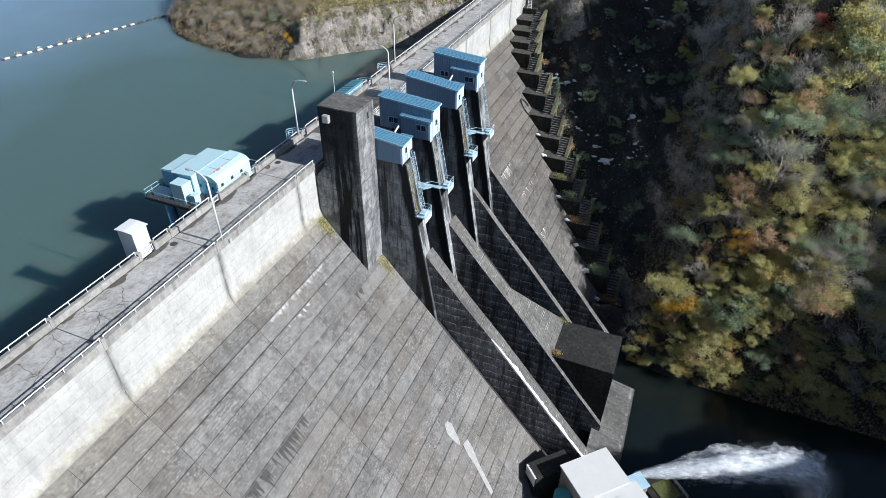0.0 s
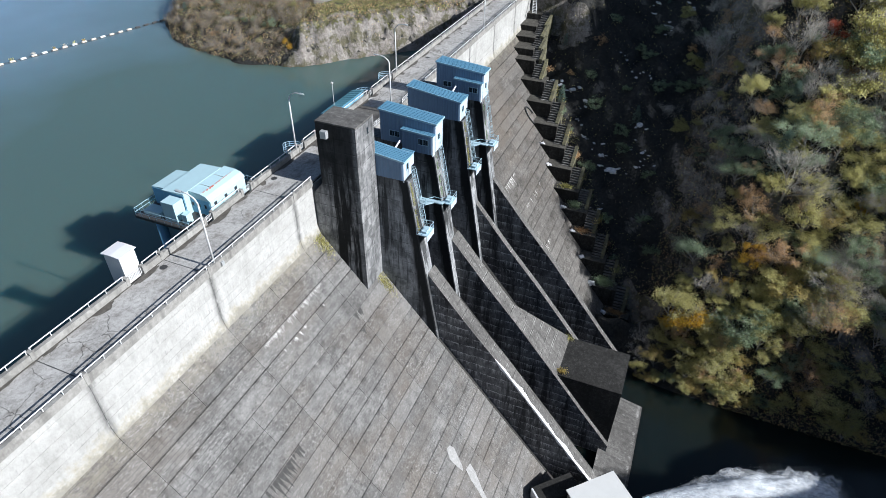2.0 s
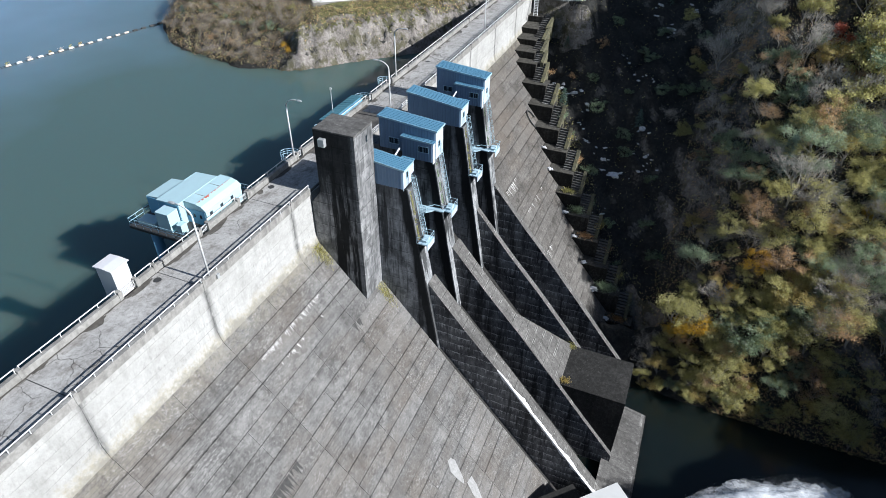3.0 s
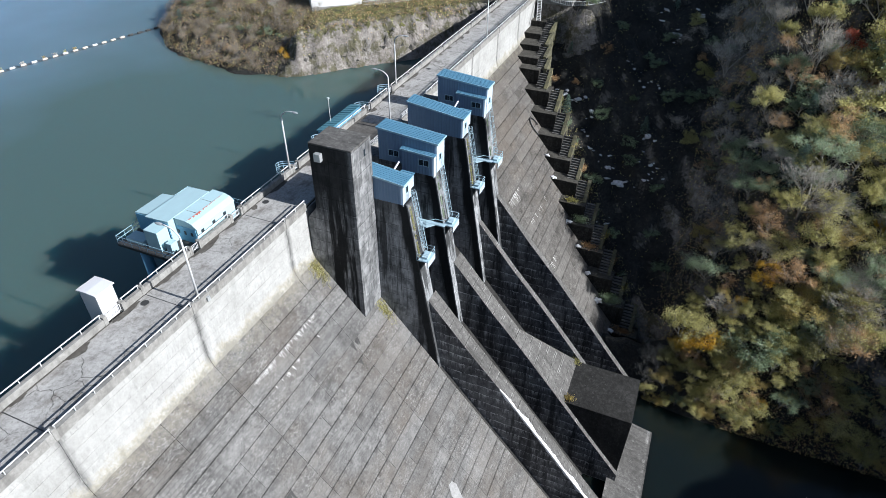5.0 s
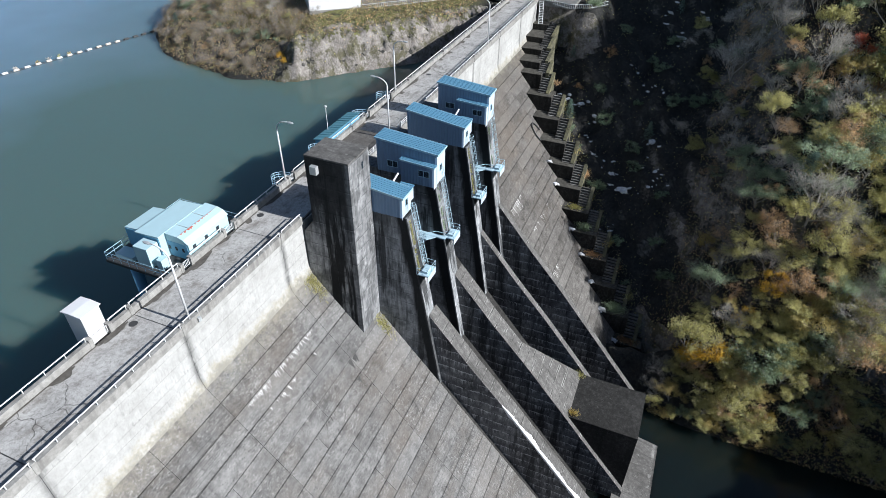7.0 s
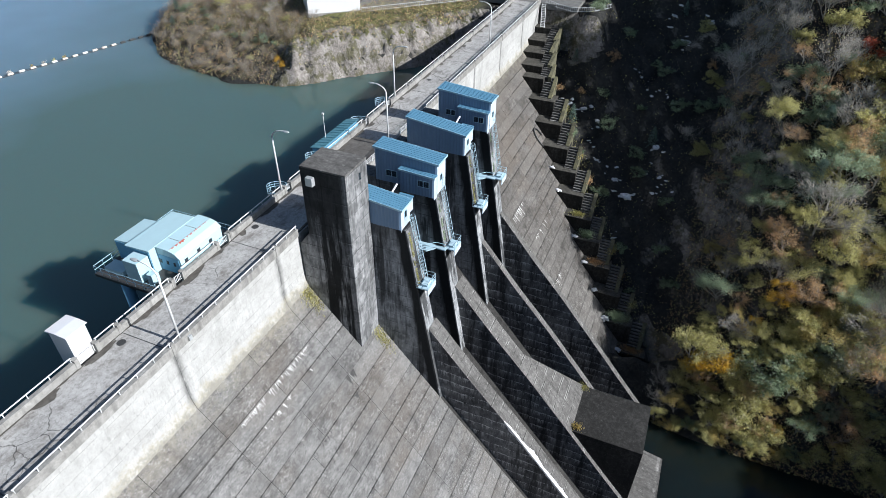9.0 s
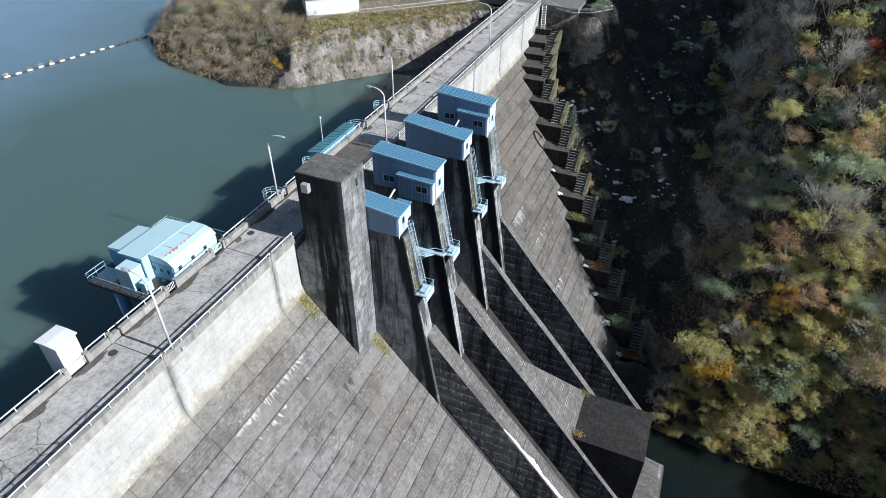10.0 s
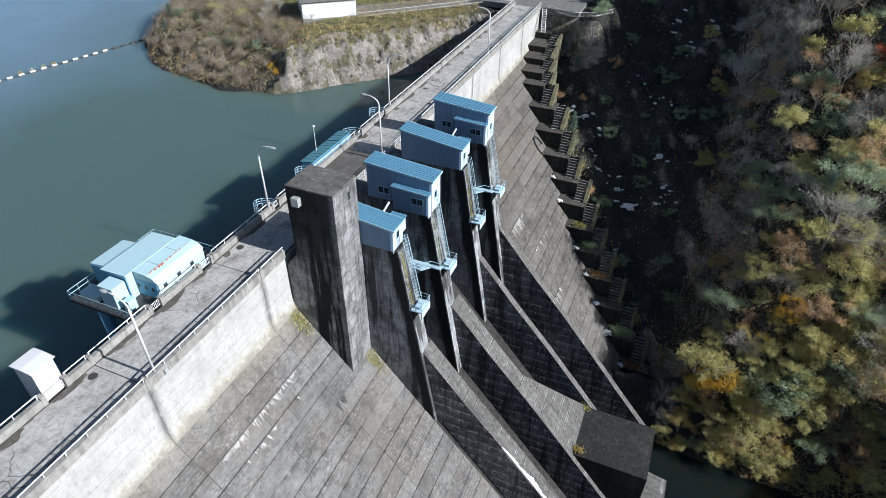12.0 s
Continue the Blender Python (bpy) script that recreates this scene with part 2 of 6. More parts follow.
def chute_concrete():
    """Dark chute walls with broken white lime lines at the lift joints and thin white runs below them."""
    k = Mat("chute wall concrete", 0.9)
    x, y, z = place_of(k)
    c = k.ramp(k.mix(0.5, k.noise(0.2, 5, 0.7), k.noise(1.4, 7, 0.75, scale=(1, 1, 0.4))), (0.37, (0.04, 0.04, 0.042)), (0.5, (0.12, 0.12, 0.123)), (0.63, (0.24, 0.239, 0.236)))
    ph = k.math("FRACT", k.math("DIVIDE", k.math("ADD", k.math("ADD", z, 90), times(k, k.noise(0.35, 5, 0.7), 1.1)), LIFT), 0)
    broken = k.ramp(k.noise(0.9, 7, 0.8, scale=(1, 1, 0.5), loc=(1, 5, 9)), (0.46, 0.0), (0.54, 1.0))
    c = k.mix(times(k, k.ramp(ph, (0.84, 0.0), (0.93, 0.95), (1.0, 0.6)), broken), c, (0.52, 0.516, 0.505))
    c = k.mix(times(k, k.ramp(ph, (0.0, 0.85), (0.06, 0.0)), k.ramp(k.noise(0.4, 5, 0.7, loc=(6, 2, 2)), (0.45, 0.0), (0.58, 1.0))), c, (0.012, 0.012, 0.012))
    run = k.noise(3.2, 6, 0.75, scale=(1, 1, 0.09), loc=(3, 9, 4))
    hang = times(k, k.ramp(run, (0.5, 0.0), (0.57, 0.85)), k.ramp(ph, (0.35, 0.05), (0.95, 1.0)))
    c = k.mix(times(k, hang, k.ramp(k.noise(0.25, 4, 0.65, loc=(2, 2, 2)), (0.36, 0.1), (0.55, 1.0))), c, (0.6, 0.595, 0.58))
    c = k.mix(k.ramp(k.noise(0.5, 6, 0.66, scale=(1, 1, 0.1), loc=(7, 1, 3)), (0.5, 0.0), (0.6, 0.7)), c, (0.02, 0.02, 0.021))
    k.color(c)
    k.bump(k.mix(0.5, k.noise(9, 6, 0.8), k.noise(2.5, 5, 0.7)), 0.5, 0.04)
    return k.m


def paint(name, col, rough=0.5, wear=0.25, wear_col=(0.12, 0.1, 0.08), metal=0.0):
    k = Mat(name, rough, metal)
    col = tuple(v * AGED for v in col)
    n = k.noise(0.7, 5, 0.7)
    c = k.mix(k.ramp(n, (0.3, 0.25), (0.7, 0.0)), col, tuple(v * 0.72 for v in col))
    c = k.mix(k.ramp(k.noise(2.6, 6, 0.75, scale=(1, 1, 0.25)), (0.62, 0.0), (0.8, wear)), c, wear_col)
    k.color(c)
    k.bump(k.noise(14, 3), 0.12, 0.01)
    return k.m


M_SLOPE = face_concrete("slope concrete", (0.08, 0.0775, 0.074), (0.147, 0.143, 0.138), (0.23, 0.225, 0.217), 0.55)
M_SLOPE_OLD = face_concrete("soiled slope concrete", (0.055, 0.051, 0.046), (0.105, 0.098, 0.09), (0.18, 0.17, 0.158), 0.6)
M_CORE = concrete("joint concrete", (0.03, 0.029, 0.028), (0.05, 0.048, 0.046), (0.09, 0.086, 0.08))
M_WALL = wall_concrete()
M_PIER = streaked_concrete("stained pier concrete", (0.16, 0.166, 0.17), (0.28, 0.288, 0.294), (0.43, 0.435, 0.438), (11, 4.6, 6), 0.8, edge_band=True)
M_TOWER = streaked_concrete("tower concrete", (0.12, 0.122, 0.125), (0.23, 0.232, 0.234), (0.4, 0.4, 0.4), (4, 1.2, 2), 0.96, tower=True)
M_RIB = chute_concrete()
M_RIBTOP = concrete("chute coping concrete", (0.085, 0.082, 0.077), (0.155, 0.149, 0.141), (0.255, 0.246, 0.233), 0.6, 0.4, white=0.3, lines=1.5, stain=0.5, down=(1.0, 0.12, 0.12))
M_BLOCK = concrete("mossy and shaded dark concrete", (0.022, 0.0215, 0.02), (0.04, 0.039, 0.037), (0.075, 0.073, 0.069), 0.4, 0.5, white=0.12, down=(1.3, 1.3, 0.1))
# Near-black: shade on the step fronts is in the colour along with damp.
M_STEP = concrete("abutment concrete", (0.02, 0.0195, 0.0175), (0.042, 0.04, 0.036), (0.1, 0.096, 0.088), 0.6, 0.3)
M_PARAPET = concrete("parapet concrete", (0.22, 0.212, 0.195), (0.34, 0.33, 0.31), (0.46, 0.45, 0.425), 0.5, 0.4)
M_WHITE_STEEL = paint("white painted steel", (0.75, 0.76, 0.76), 0.45, 0.2)
M_SKY_STEEL = paint("pale blue painted steel", (0.5, 0.68, 0.78), 0.5, 0.25, (0.2, 0.12, 0.08))
M_BLUE_WALL = paint("blue sheet cladding", (0.2, 0.31, 0.46), 0.5, 0.15)
# Paler than the long walls: strong sun on the ends is in the colour.
M_BLUE_END = paint("pale blue cladding in sun", (0.6, 0.7, 0.78), 0.5, 0.15)
M_BLUE_ROOF = paint("blue sheet roofing", (0.12, 0.28, 0.41), 0.42, 0.12)
M_TRIM = paint("light blue trim", (0.42, 0.64, 0.76), 0.45, 0.1)
M_INTAKE = paint("faded aqua paint", (0.5, 0.7, 0.75), 0.5, 0.2, (0.45, 0.3, 0.22))
M_INTAKE_BLUE = paint("sky blue paint", (0.2, 0.47, 0.68), 0.5, 0.2)
M_RUST = paint("rust red stain", (0.5, 0.12, 0.08), 0.8, 0.4)
M_KIOSK = paint("white sheet paint", (0.82, 0.82, 0.83), 0.5, 0.08)
M_GLASS = Mat("dark window glass", 0.08)
M_GLASS.b.inputs["Base Color"].default_value = (0.03, 0.04, 0.05, 1)
M_GLASS = M_GLASS.m
M_IRON = paint("dark iron", (0.05, 0.05, 0.05), 0.6, 0.2)
M_GALV = paint("galvanised steel", (0.55, 0.57, 0.58), 0.45, 0.15, metal=0.3)
M_ROOF_WHITE = paint("pale grey flat roof", (0.72, 0.72, 0.7), 0.7, 0.25)
M_TEAL = paint("teal roof paint", (0.1, 0.26, 0.32), 0.5, 0.15)
M_TANK = paint("turquoise paint", (0.1, 0.38, 0.4), 0.5, 0.1)
M_ORANGE = paint("weathered cream float", (0.66, 0.58, 0.49), 0.6, 0.6, (0.3, 0.2, 0.12))


def road_material():
    k = Mat("worn concrete road", 0.9)
    c = k.ramp(k.mix(0.5, k.noise(0.3, 5, 0.7), k.noise(3, 6, 0.75)), (0.36, (0.26, 0.251, 0.238)), (0.5, (0.41, 0.4, 0.382)), (0.63, (0.53, 0.518, 0.497)))
    c = k.mix(k.ramp(k.noise(0.22, 5, 0.7, scale=(1, 1.6, 1), loc=(4, 2, 0)), (0.55, 0.0), (0.66, 0.6)), c, (0.13, 0.118, 0.105))
    c = k.mix(k.ramp(k.noise(1.7, 8, 0.85, loc=(2, 6, 0)), (0.41, 0.5), (0.48, 0.0)), c, (0.13, 0.122, 0.112))
    c = k.mix(k.ramp(k.noise(9, 6, 0.8), (0.38, 0.45), (0.52, 0.0)), c, (0.11, 0.105, 0.1))
    c = k.mix(k.ramp(k.noise(0.5, 7, 0.78, scale=(0.6, 1, 1), loc=(8, 8, 0)), (0.53, 0.0), (0.64, 0.65)), c, (0.15, 0.135, 0.115))
    crack = k.t.nodes.new("ShaderNodeTexVoronoi")
    crack.feature = "DISTANCE_TO_EDGE"
    crack.inputs["Scale"].default_value = 0.28
    bend = k.t.nodes.new("ShaderNodeTexNoise")
    bend.inputs["Scale"].default_value = 0.9
    bend.inputs["Detail"].default_value = 6
    k.link(k.coord(), bend.inputs["Vector"])
    shift = k.t.nodes.new("ShaderNodeVectorMath")
    k.link(k.coord(), shift.inputs[0])
    k.link(bend.outputs["Color"], shift.inputs[1])
    k.link(shift.outputs[0], crack.inputs["Vector"])
    some = k.ramp(k.noise(0.09, 4, 0.6, loc=(3, 1, 0)), (0.48, 0.0), (0.56, 0.8))
    c = k.mix(times(k, k.ramp(crack.outputs["Distance"], (0.004, 1.0), (0.014, 0.0)), some), c, (0.05, 0.047, 0.043))
    k.color(c).bump(k.noise(20, 4), 0.3, 0.01)
    return k.m


M_ROAD = road_material()
# Dark asphalt that also holds the hoist houses' shadow in its colour.
k = Mat("dark deck asphalt in house shadow", 0.9)
k.color(k.ramp(k.mix(0.5, k.noise(0.4, 5, 0.7), k.noise(4, 6, 0.8)), (0.36, (0.06, 0.055, 0.05)), (0.5, (0.1, 0.094, 0.087)), (0.64, (0.17, 0.16, 0.15))))
k.bump(k.noise(20, 4), 0.3, 0.01)
M_DECK = k.m
k = Mat("damp stain", 0.8)
k.color(k.ramp(k.noise(2, 5), (0.3, (0.05, 0.045, 0.04)), (0.7, (0.12, 0.11, 0.095))))
M_STAIN = k.m


def ground_material():
    """Rock, leaf litter and scrub by the slope of the land, water-worn rock close to the lake."""
    k = Mat("hillside", 0.95)
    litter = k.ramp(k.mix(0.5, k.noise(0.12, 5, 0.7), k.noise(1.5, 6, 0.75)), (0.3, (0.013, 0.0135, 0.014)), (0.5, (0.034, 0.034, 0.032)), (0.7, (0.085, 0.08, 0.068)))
    rock = k.ramp(k.mix(0.5, k.noise(0.25, 6, 0.75, scale=(1, 1, 1.6)), k.noise(1.1, 7, 0.8)), (0.32, (0.08, 0.07, 0.062)), (0.5, (0.23, 0.208, 0.188)), (0.66, (0.4, 0.375, 0.345)))
    s = k.t.nodes.new("ShaderNodeSeparateXYZ")
    k.link(k.pos.outputs["True Normal"], s.inputs[0])
    p = k.t.nodes.new("ShaderNodeSeparateXYZ")
    k.link(k.pos.outputs["Position"], p.inputs[0])
    lean = k.mix(0.25, s.outputs["Z"], k.noise(0.4, 5))
    steep = k.mix(k.ramp(k.math("MULTIPLY", p.outputs["Y"], 0.1), (0.5, 0.0), (1.0, 1.0)), k.ramp(lean, (0.4, 1.0), (0.52, 0.0)), k.ramp(lean, (0.62, 1.0), (0.76, 0.0)))
    crack = k.t.nodes.new("ShaderNodeTexVoronoi")
    crack.feature = "DISTANCE_TO_EDGE"
    crack.inputs["Scale"].default_value = 0.75
    crack.inputs["Randomness"].default_value = 1.0
    warp = k.t.nodes.new("ShaderNodeVectorMath")
    k.link(k.coord((1, 1, 0.6)), warp.inputs[0])
    drift = k.t.nodes.new("ShaderNodeTexNoise")
    drift.inputs["Scale"].default_value = 0.7
    drift.inputs["Detail"].default_value = 5
    k.link(k.coord(), drift.inputs["Vector"])
    k.link(drift.outputs["Color"], warp.inputs[1])
    k.link(warp.outputs[0], crack.inputs["Vector"])
    gap = k.ramp(crack.outputs["Distance"], (0.0, 0.4), (0.05, 0.0))
    rock = k.mix(gap, rock, (0.05, 0.045, 0.04))
    moss = k.ramp(k.noise(0.3, 6, 0.75, loc=(2, 7, 5)), (0.48, 0.0), (0.58, 0.85))
    rock = k.mix(moss, rock, (0.085, 0.08, 0.045))
    turf = times(k, times(k, span(k, p.outputs["Y"], 15, 22), span(k, p.outputs["Z"], -6.5, -3.5)), k.ramp(k.noise(0.5, 6, 0.7, loc=(3, 3, 1)), (0.38, 0.15), (0.52, 0.95)))
    sward = k.ramp(k.noise(2.5, 6, 0.8), (0.35, (0.07, 0.075, 0.03)), (0.65, (0.22, 0.21, 0.08)))
    litter = k.mix(turf, litter, sward)
    c = k.mix(steep, litter, rock)
    k.color(c).bump(k.mix(0.2, k.mix(0.5, k.noise(0.8, 6, 0.75), k.noise(4, 5)), k.ramp(crack.outputs["Distance"], (0.0, 0.0), (0.25, 1.0))), 0.9, 0.35)
    return k.m


M_GROUND = ground_material()


def water_material(name, deep, pale, rough, ripple, cloudy=0.0):
    k = Mat(name, rough)
    # Towards the far lake the base colour takes on the reflected sky's blue.
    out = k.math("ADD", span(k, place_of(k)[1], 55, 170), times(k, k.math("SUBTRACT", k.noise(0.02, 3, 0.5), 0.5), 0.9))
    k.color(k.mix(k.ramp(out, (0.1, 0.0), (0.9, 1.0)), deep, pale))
    k.b.inputs["IOR"].default_value = 1.33
    if cloudy:
        k.b.subsurface_method = "BURLEY"
        k.b.inputs["Subsurface Weight"].default_value = 1.0
        k.b.inputs["Subsurface Radius"].default_value = (0.5, 1.0, 1.25)
        k.b.inputs["Subsurface Scale"].default_value = cloudy
    k.bump(k.mix(0.5, k.noise(0.9, 4, 0.6), k.noise(0.12, 3, 0.5)), ripple, 0.06)
    return k.m


# Sky reflection is mixed into both lake colours, most into the far one.
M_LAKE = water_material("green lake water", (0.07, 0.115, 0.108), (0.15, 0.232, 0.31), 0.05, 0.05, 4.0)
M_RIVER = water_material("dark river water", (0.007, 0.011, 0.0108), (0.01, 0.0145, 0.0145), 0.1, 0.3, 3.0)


# ---- mesh helpers ----
def obj(name, bm, material, parent=None, label="", smooth=False):
    me = bpy.data.meshes.new(name)
    bm.normal_update()
    bm.to_mesh(me)
    bm.free()
    me.materials.append(material)
    if smooth:
        me.polygons.foreach_set("use_smooth", [True] * len(me.polygons))
    ob = new(name, me)
    if parent is not None:
        ob.parent = parent
        ob.matrix_parent_inverse = Matrix.Translation(-parent.location)
    if label:
        ob["label"] = label
    return ob


def part(name, bm, material, parent, label="", smooth=False):
    return obj(name, bm, material, parent, label, smooth)


def empty(name, place, label, category, group="", kind=""):
    e = new(name)
    e.empty_display_size = 0.3
    e.location = place
    return tagged(e, label, category, group, kind)


def prism(bm, profile, x0, x1):
    """A solid whose (y, z) outline runs from x0 to x1."""
    a = [bm.verts.new((x0, y, z)) for y, z in profile]
    b = [bm.verts.new((x1, y, z)) for y, z in profile]
    n = len(a)
    fs = [bm.faces.new(a), bm.faces.new(b[::-1])]
    for i in range(n):
        fs.append(bm.faces.new((a[i], b[i], b[(i + 1) % n], a[(i + 1) % n])))
    bmesh.ops.recalc_face_normals(bm, faces=fs)
    return fs


def box(bm, x0, x1, y0, y1, z0, z1, bevel=0.0):
    fs = prism(bm, [(y0, z0), (y1, z0), (y1, z1), (y0, z1)], x0, x1)
    if bevel:
        es = list({e for f in fs for e in f.edges})
        bmesh.ops.bevel(bm, geom=es, offset=bevel, segments=2, affect="EDGES", profile=0.7)


def tube(bm, pts, r, n=8, r1=None):
    """A round bar along pts, tapering from r to r1."""
    pts = [Vector(p) for p in pts]
    rings = []
    for i, p in enumerate(pts):
        d = (pts[min(i + 1, len(pts) - 1)] - pts[max(i - 1, 0)]).normalized()
        a = d.cross(Vector((0, 0, 1)))
        a = (a if a.length > 1e-3 else Vector((1, 0, 0))).normalized()
        b = d.cross(a)
        rr = r if r1 is None else r + (r1 - r) * i / max(1, len(pts) - 1)
        rings.append([bm.verts.new(p + rr * (math.cos(q) * a + math.sin(q) * b)) for q in (2 * math.pi * j / n for j in range(n))])
    for u, v in zip(rings, rings[1:]):
        for j in range(n):
            bm.faces.new((u[j], u[(j + 1) % n], v[(j + 1) % n], v[j]))
    bm.faces.new(rings[0][::-1])
    bm.faces.new(rings[-1])


def made(*boxes, bevel=0.0):
    bm = bmesh.new()
    for b in boxes:
        box(bm, *b, bevel=bevel)
    return bm


def bars(*runs, n=8):
    bm = bmesh.new()
    for r, pts in runs:
        tube(bm, pts, r, n)
    return bm


def frame_ring(u0, u1, z0, z1, w, d, at, side):
    """A window frame of one piece round an opening; side 'x': in a wall of constant x, 'y': of constant y."""
    bm = bmesh.new()
    rows = []
    for off in (0, d):
        for k2 in (0, w):
            q = [(u0 - k2, z0 - k2), (u1 + k2, z0 - k2), (u1 + k2, z1 + k2), (u0 - k2, z1 + k2)]
            rows.append([bm.verts.new((at - off, u, z) if side == "x" else (u, at - off, z)) for u, z in q])
    for p, q in ((0, 1), (1, 3), (3, 2), (2, 0)):
        for i in range(4):
            j = (i + 1) % 4
            bm.faces.new((rows[p][i], rows[p][j], rows[q][j], rows[q][i]))
    bmesh.ops.recalc_face_normals(bm, faces=bm.faces[:])
    return bm


def smooth(a, b, v):
    t = np.clip((v - a) / (b - a), 0, 1)
    return t * t * (3 - 2 * t)


# ---- land and water ----
LAKE, RIVER = -11.0, -57.0
SHORE_Y = [9, 20, 27.7, 37, 41, 46, 60, 75, 88, 100, 115, 140, 200, 400, 3000]
SHORE_X = [121, 109, 100.4, 90, 85, 79.5, 77, 79, 84, 96, 130, 230, 380, 700, 3000]


# near upper corners of the abutment steps, from the road down to the river
STEP = [(128.5, 3.0, -5.4), (122.4, 2.6, -6.8), (117.4, 1.5, -8.2), (112.4, 0.3, -9.6), (109.2, -1.1, -11.3), (105.3, -4.1, -14.8), (101.3, -7.2, -18.4), (97.4, -10.2, -22.1), (94.2, -13.4, -25.9), (90.6, -16.3, -29.3), (87.4, -19.4, -33.0), (84.6, -22.4, -36.5), (81.5, -25.8, -40.5), (78.2, -29.4, -44.8), (75.0, -33.3, -49.4), (71.9, -37.5, -54.4)]


def land(x, y):
    """Height of the land at arrays x, y."""
    x, y = np.asarray(x, float), np.asarray(y, float)
    wob = 1.6 * np.sin(x * 0.21 + 1.3 * np.sin(y * 0.17)) + 1.3 * np.sin(y * 0.27 + 0.9 * np.sin(x * 0.19 + 2))
    fine = 0.55 * np.sin(x * 0.83 + 2.1 * np.sin(y * 0.61)) + 0.45 * np.sin(y * 1.1 + 1.7 * np.sin(x * 0.7))
    gully = np.interp(x, [-200, 40, 55, 66, 75, 85, 92, 99, 107, 117, 130, 170, 320, 3000], [-60, -60, -58, -56.5, -52, -43.5, -37, -30, -24, -17, -10, 20, 100, 420])
    spur = np.interp(x, [-200, 50, 56, 65, 76, 88, 100, 130, 200, 330, 3000], [-60, -60, -57.5, -49, -37, -21, -10, 17, 58, 125, 450])
    low = gully + (spur - gully) * smooth(-42, -59, y)
    low = low + (0.9 * wob + fine) * smooth(56, 70, x)
    low = low - 10 * smooth(-74, -100, y) * smooth(62, 100, x)
    # plateau at the end of the dam
    flat = smooth(126, 130.5, x) * smooth(-18, -13, y)
    low = low * (1 - flat) + (-0.9) * flat
    # the cut in which the abutment steps stand
    sx, sy, sz = (np.array(q) for q in zip(*sorted(STEP)))
    edge = np.interp(x, sx, sy)
    cut = smooth(-13.5, -10.2, y - edge) * smooth(69, 73, x) * smooth(134, 129, x)
    low = low + (np.minimum(low, np.interp(x, sx, sz) - 6.5) - low) * cut
    # ridges downstream, whose shade falls on the river
    ridge = np.interp(x, [-100, 20, 30, 45, 55, 60, 66, 73, 88, 130, 300], [12, 10, 7, 0.5, -2, 1.5, 8, 9.5, 22, 38, 110]) + 0.8 * np.sin(x * 0.5)
    far = smooth(-128, -160, y)
    low = np.maximum(low, -60 + (ridge + 60) * far)
    # bank close to the dam's near end
    low = np.maximum(low, -60 + 62 * smooth(-75, -130, x) * smooth(-140, -60, -np.abs(y)))
    # lake side
    d = x - np.interp(y, SHORE_Y, SHORE_X)
    cliff = smooth(52, 47, y)
    rough = 0.9 * np.sin(x * 1.9 + y * 1.3 + 2 * np.sin(y * 0.9)) + 0.7 * np.sin(y * 2.6 - x * 1.1 + 1.5 * np.sin(x * 1.7)) + 0.45 * np.sin(x * 4.3 + 3.1 * np.sin(y * 3.7))
    d = d + (0.8 - 0.5 * cliff) * wob + 0.5 * fine + cliff * 0.32 * rough
    crag = np.interp(d, [-20, -3, 0, 2.2, 4, 6.5, 9, 13, 20, 35, 60, 400, 3000], [-30, -15, -11.3, -8.2, -7.4, -4.2, -3.2, -2.3, -1.4, -0.85, 0.2, 60, 300])
    bush = np.interp(d, [-20, -3, 0, 8, 20, 40, 120, 500, 3000], [-30, -14, -11.2, -7.5, -2.5, 0.5, 9, 60, 300])
    high = bush + (crag - bush) * cliff + (0.6 * fine + 0.3 * cliff * rough) * smooth(0, 4, d) * smooth(20, 9, d)
    high = high + 60 * smooth(-130, -330, x)
    return np.where(y > 5, high, np.where(y < 1, low, low + (high - low) * smooth(1, 5, y)))


def axis(lo, hi, step, far):
    a = np.arange(lo, hi + 0.01, step)
    out, s, v = [], step, hi
    while v < far:
        s *= 1.22
        v += s
        out.append(v)
    low, s, v = [], step, lo
    while v > -far:
        s *= 1.22
        v -= s
        low.append(v)
    return np.array(low[::-1] + list(a) + out)


gx, gy = axis(50, 175, 0.62, 3000), axis(-110, 115, 0.7, 3000)
X, Y = np.meshgrid(gx, gy, indexing="ij")
Z = land(X, Y)
nx, ny = X.shape
idx = np.arange(nx * ny).reshape(nx, ny)
quads = np.stack([idx[:-1, :-1], idx[1:, :-1], idx[1:, 1:], idx[:-1, 1:]], -1).reshape(-1, 4)
me = bpy.data.meshes.new("ground")
me.from_pydata(np.stack([X, Y, Z], -1).reshape(-1, 3).tolist(), [], quads.tolist())
me.polygons.foreach_set("use_smooth", [True] * len(me.polygons))
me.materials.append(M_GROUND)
ground = tagged(new("ground", me), "steep wooded valley sides of brown litter and grey rock", "hillside", kind="structure")

bm = bmesh.new()
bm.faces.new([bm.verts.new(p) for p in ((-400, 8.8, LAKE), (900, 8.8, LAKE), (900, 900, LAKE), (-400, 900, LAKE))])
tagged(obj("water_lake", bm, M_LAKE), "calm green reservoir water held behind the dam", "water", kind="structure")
bm = bmesh.new()
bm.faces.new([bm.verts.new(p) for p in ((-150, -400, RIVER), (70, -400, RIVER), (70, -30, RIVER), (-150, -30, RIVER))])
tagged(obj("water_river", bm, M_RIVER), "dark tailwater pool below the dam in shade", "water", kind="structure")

# ---- the dam ----
FACE_Y, BACK_Y = 1.85, 8.9
K = 1.185


def slope_z(y):
    return -7.6 - K * (1.98 - y)


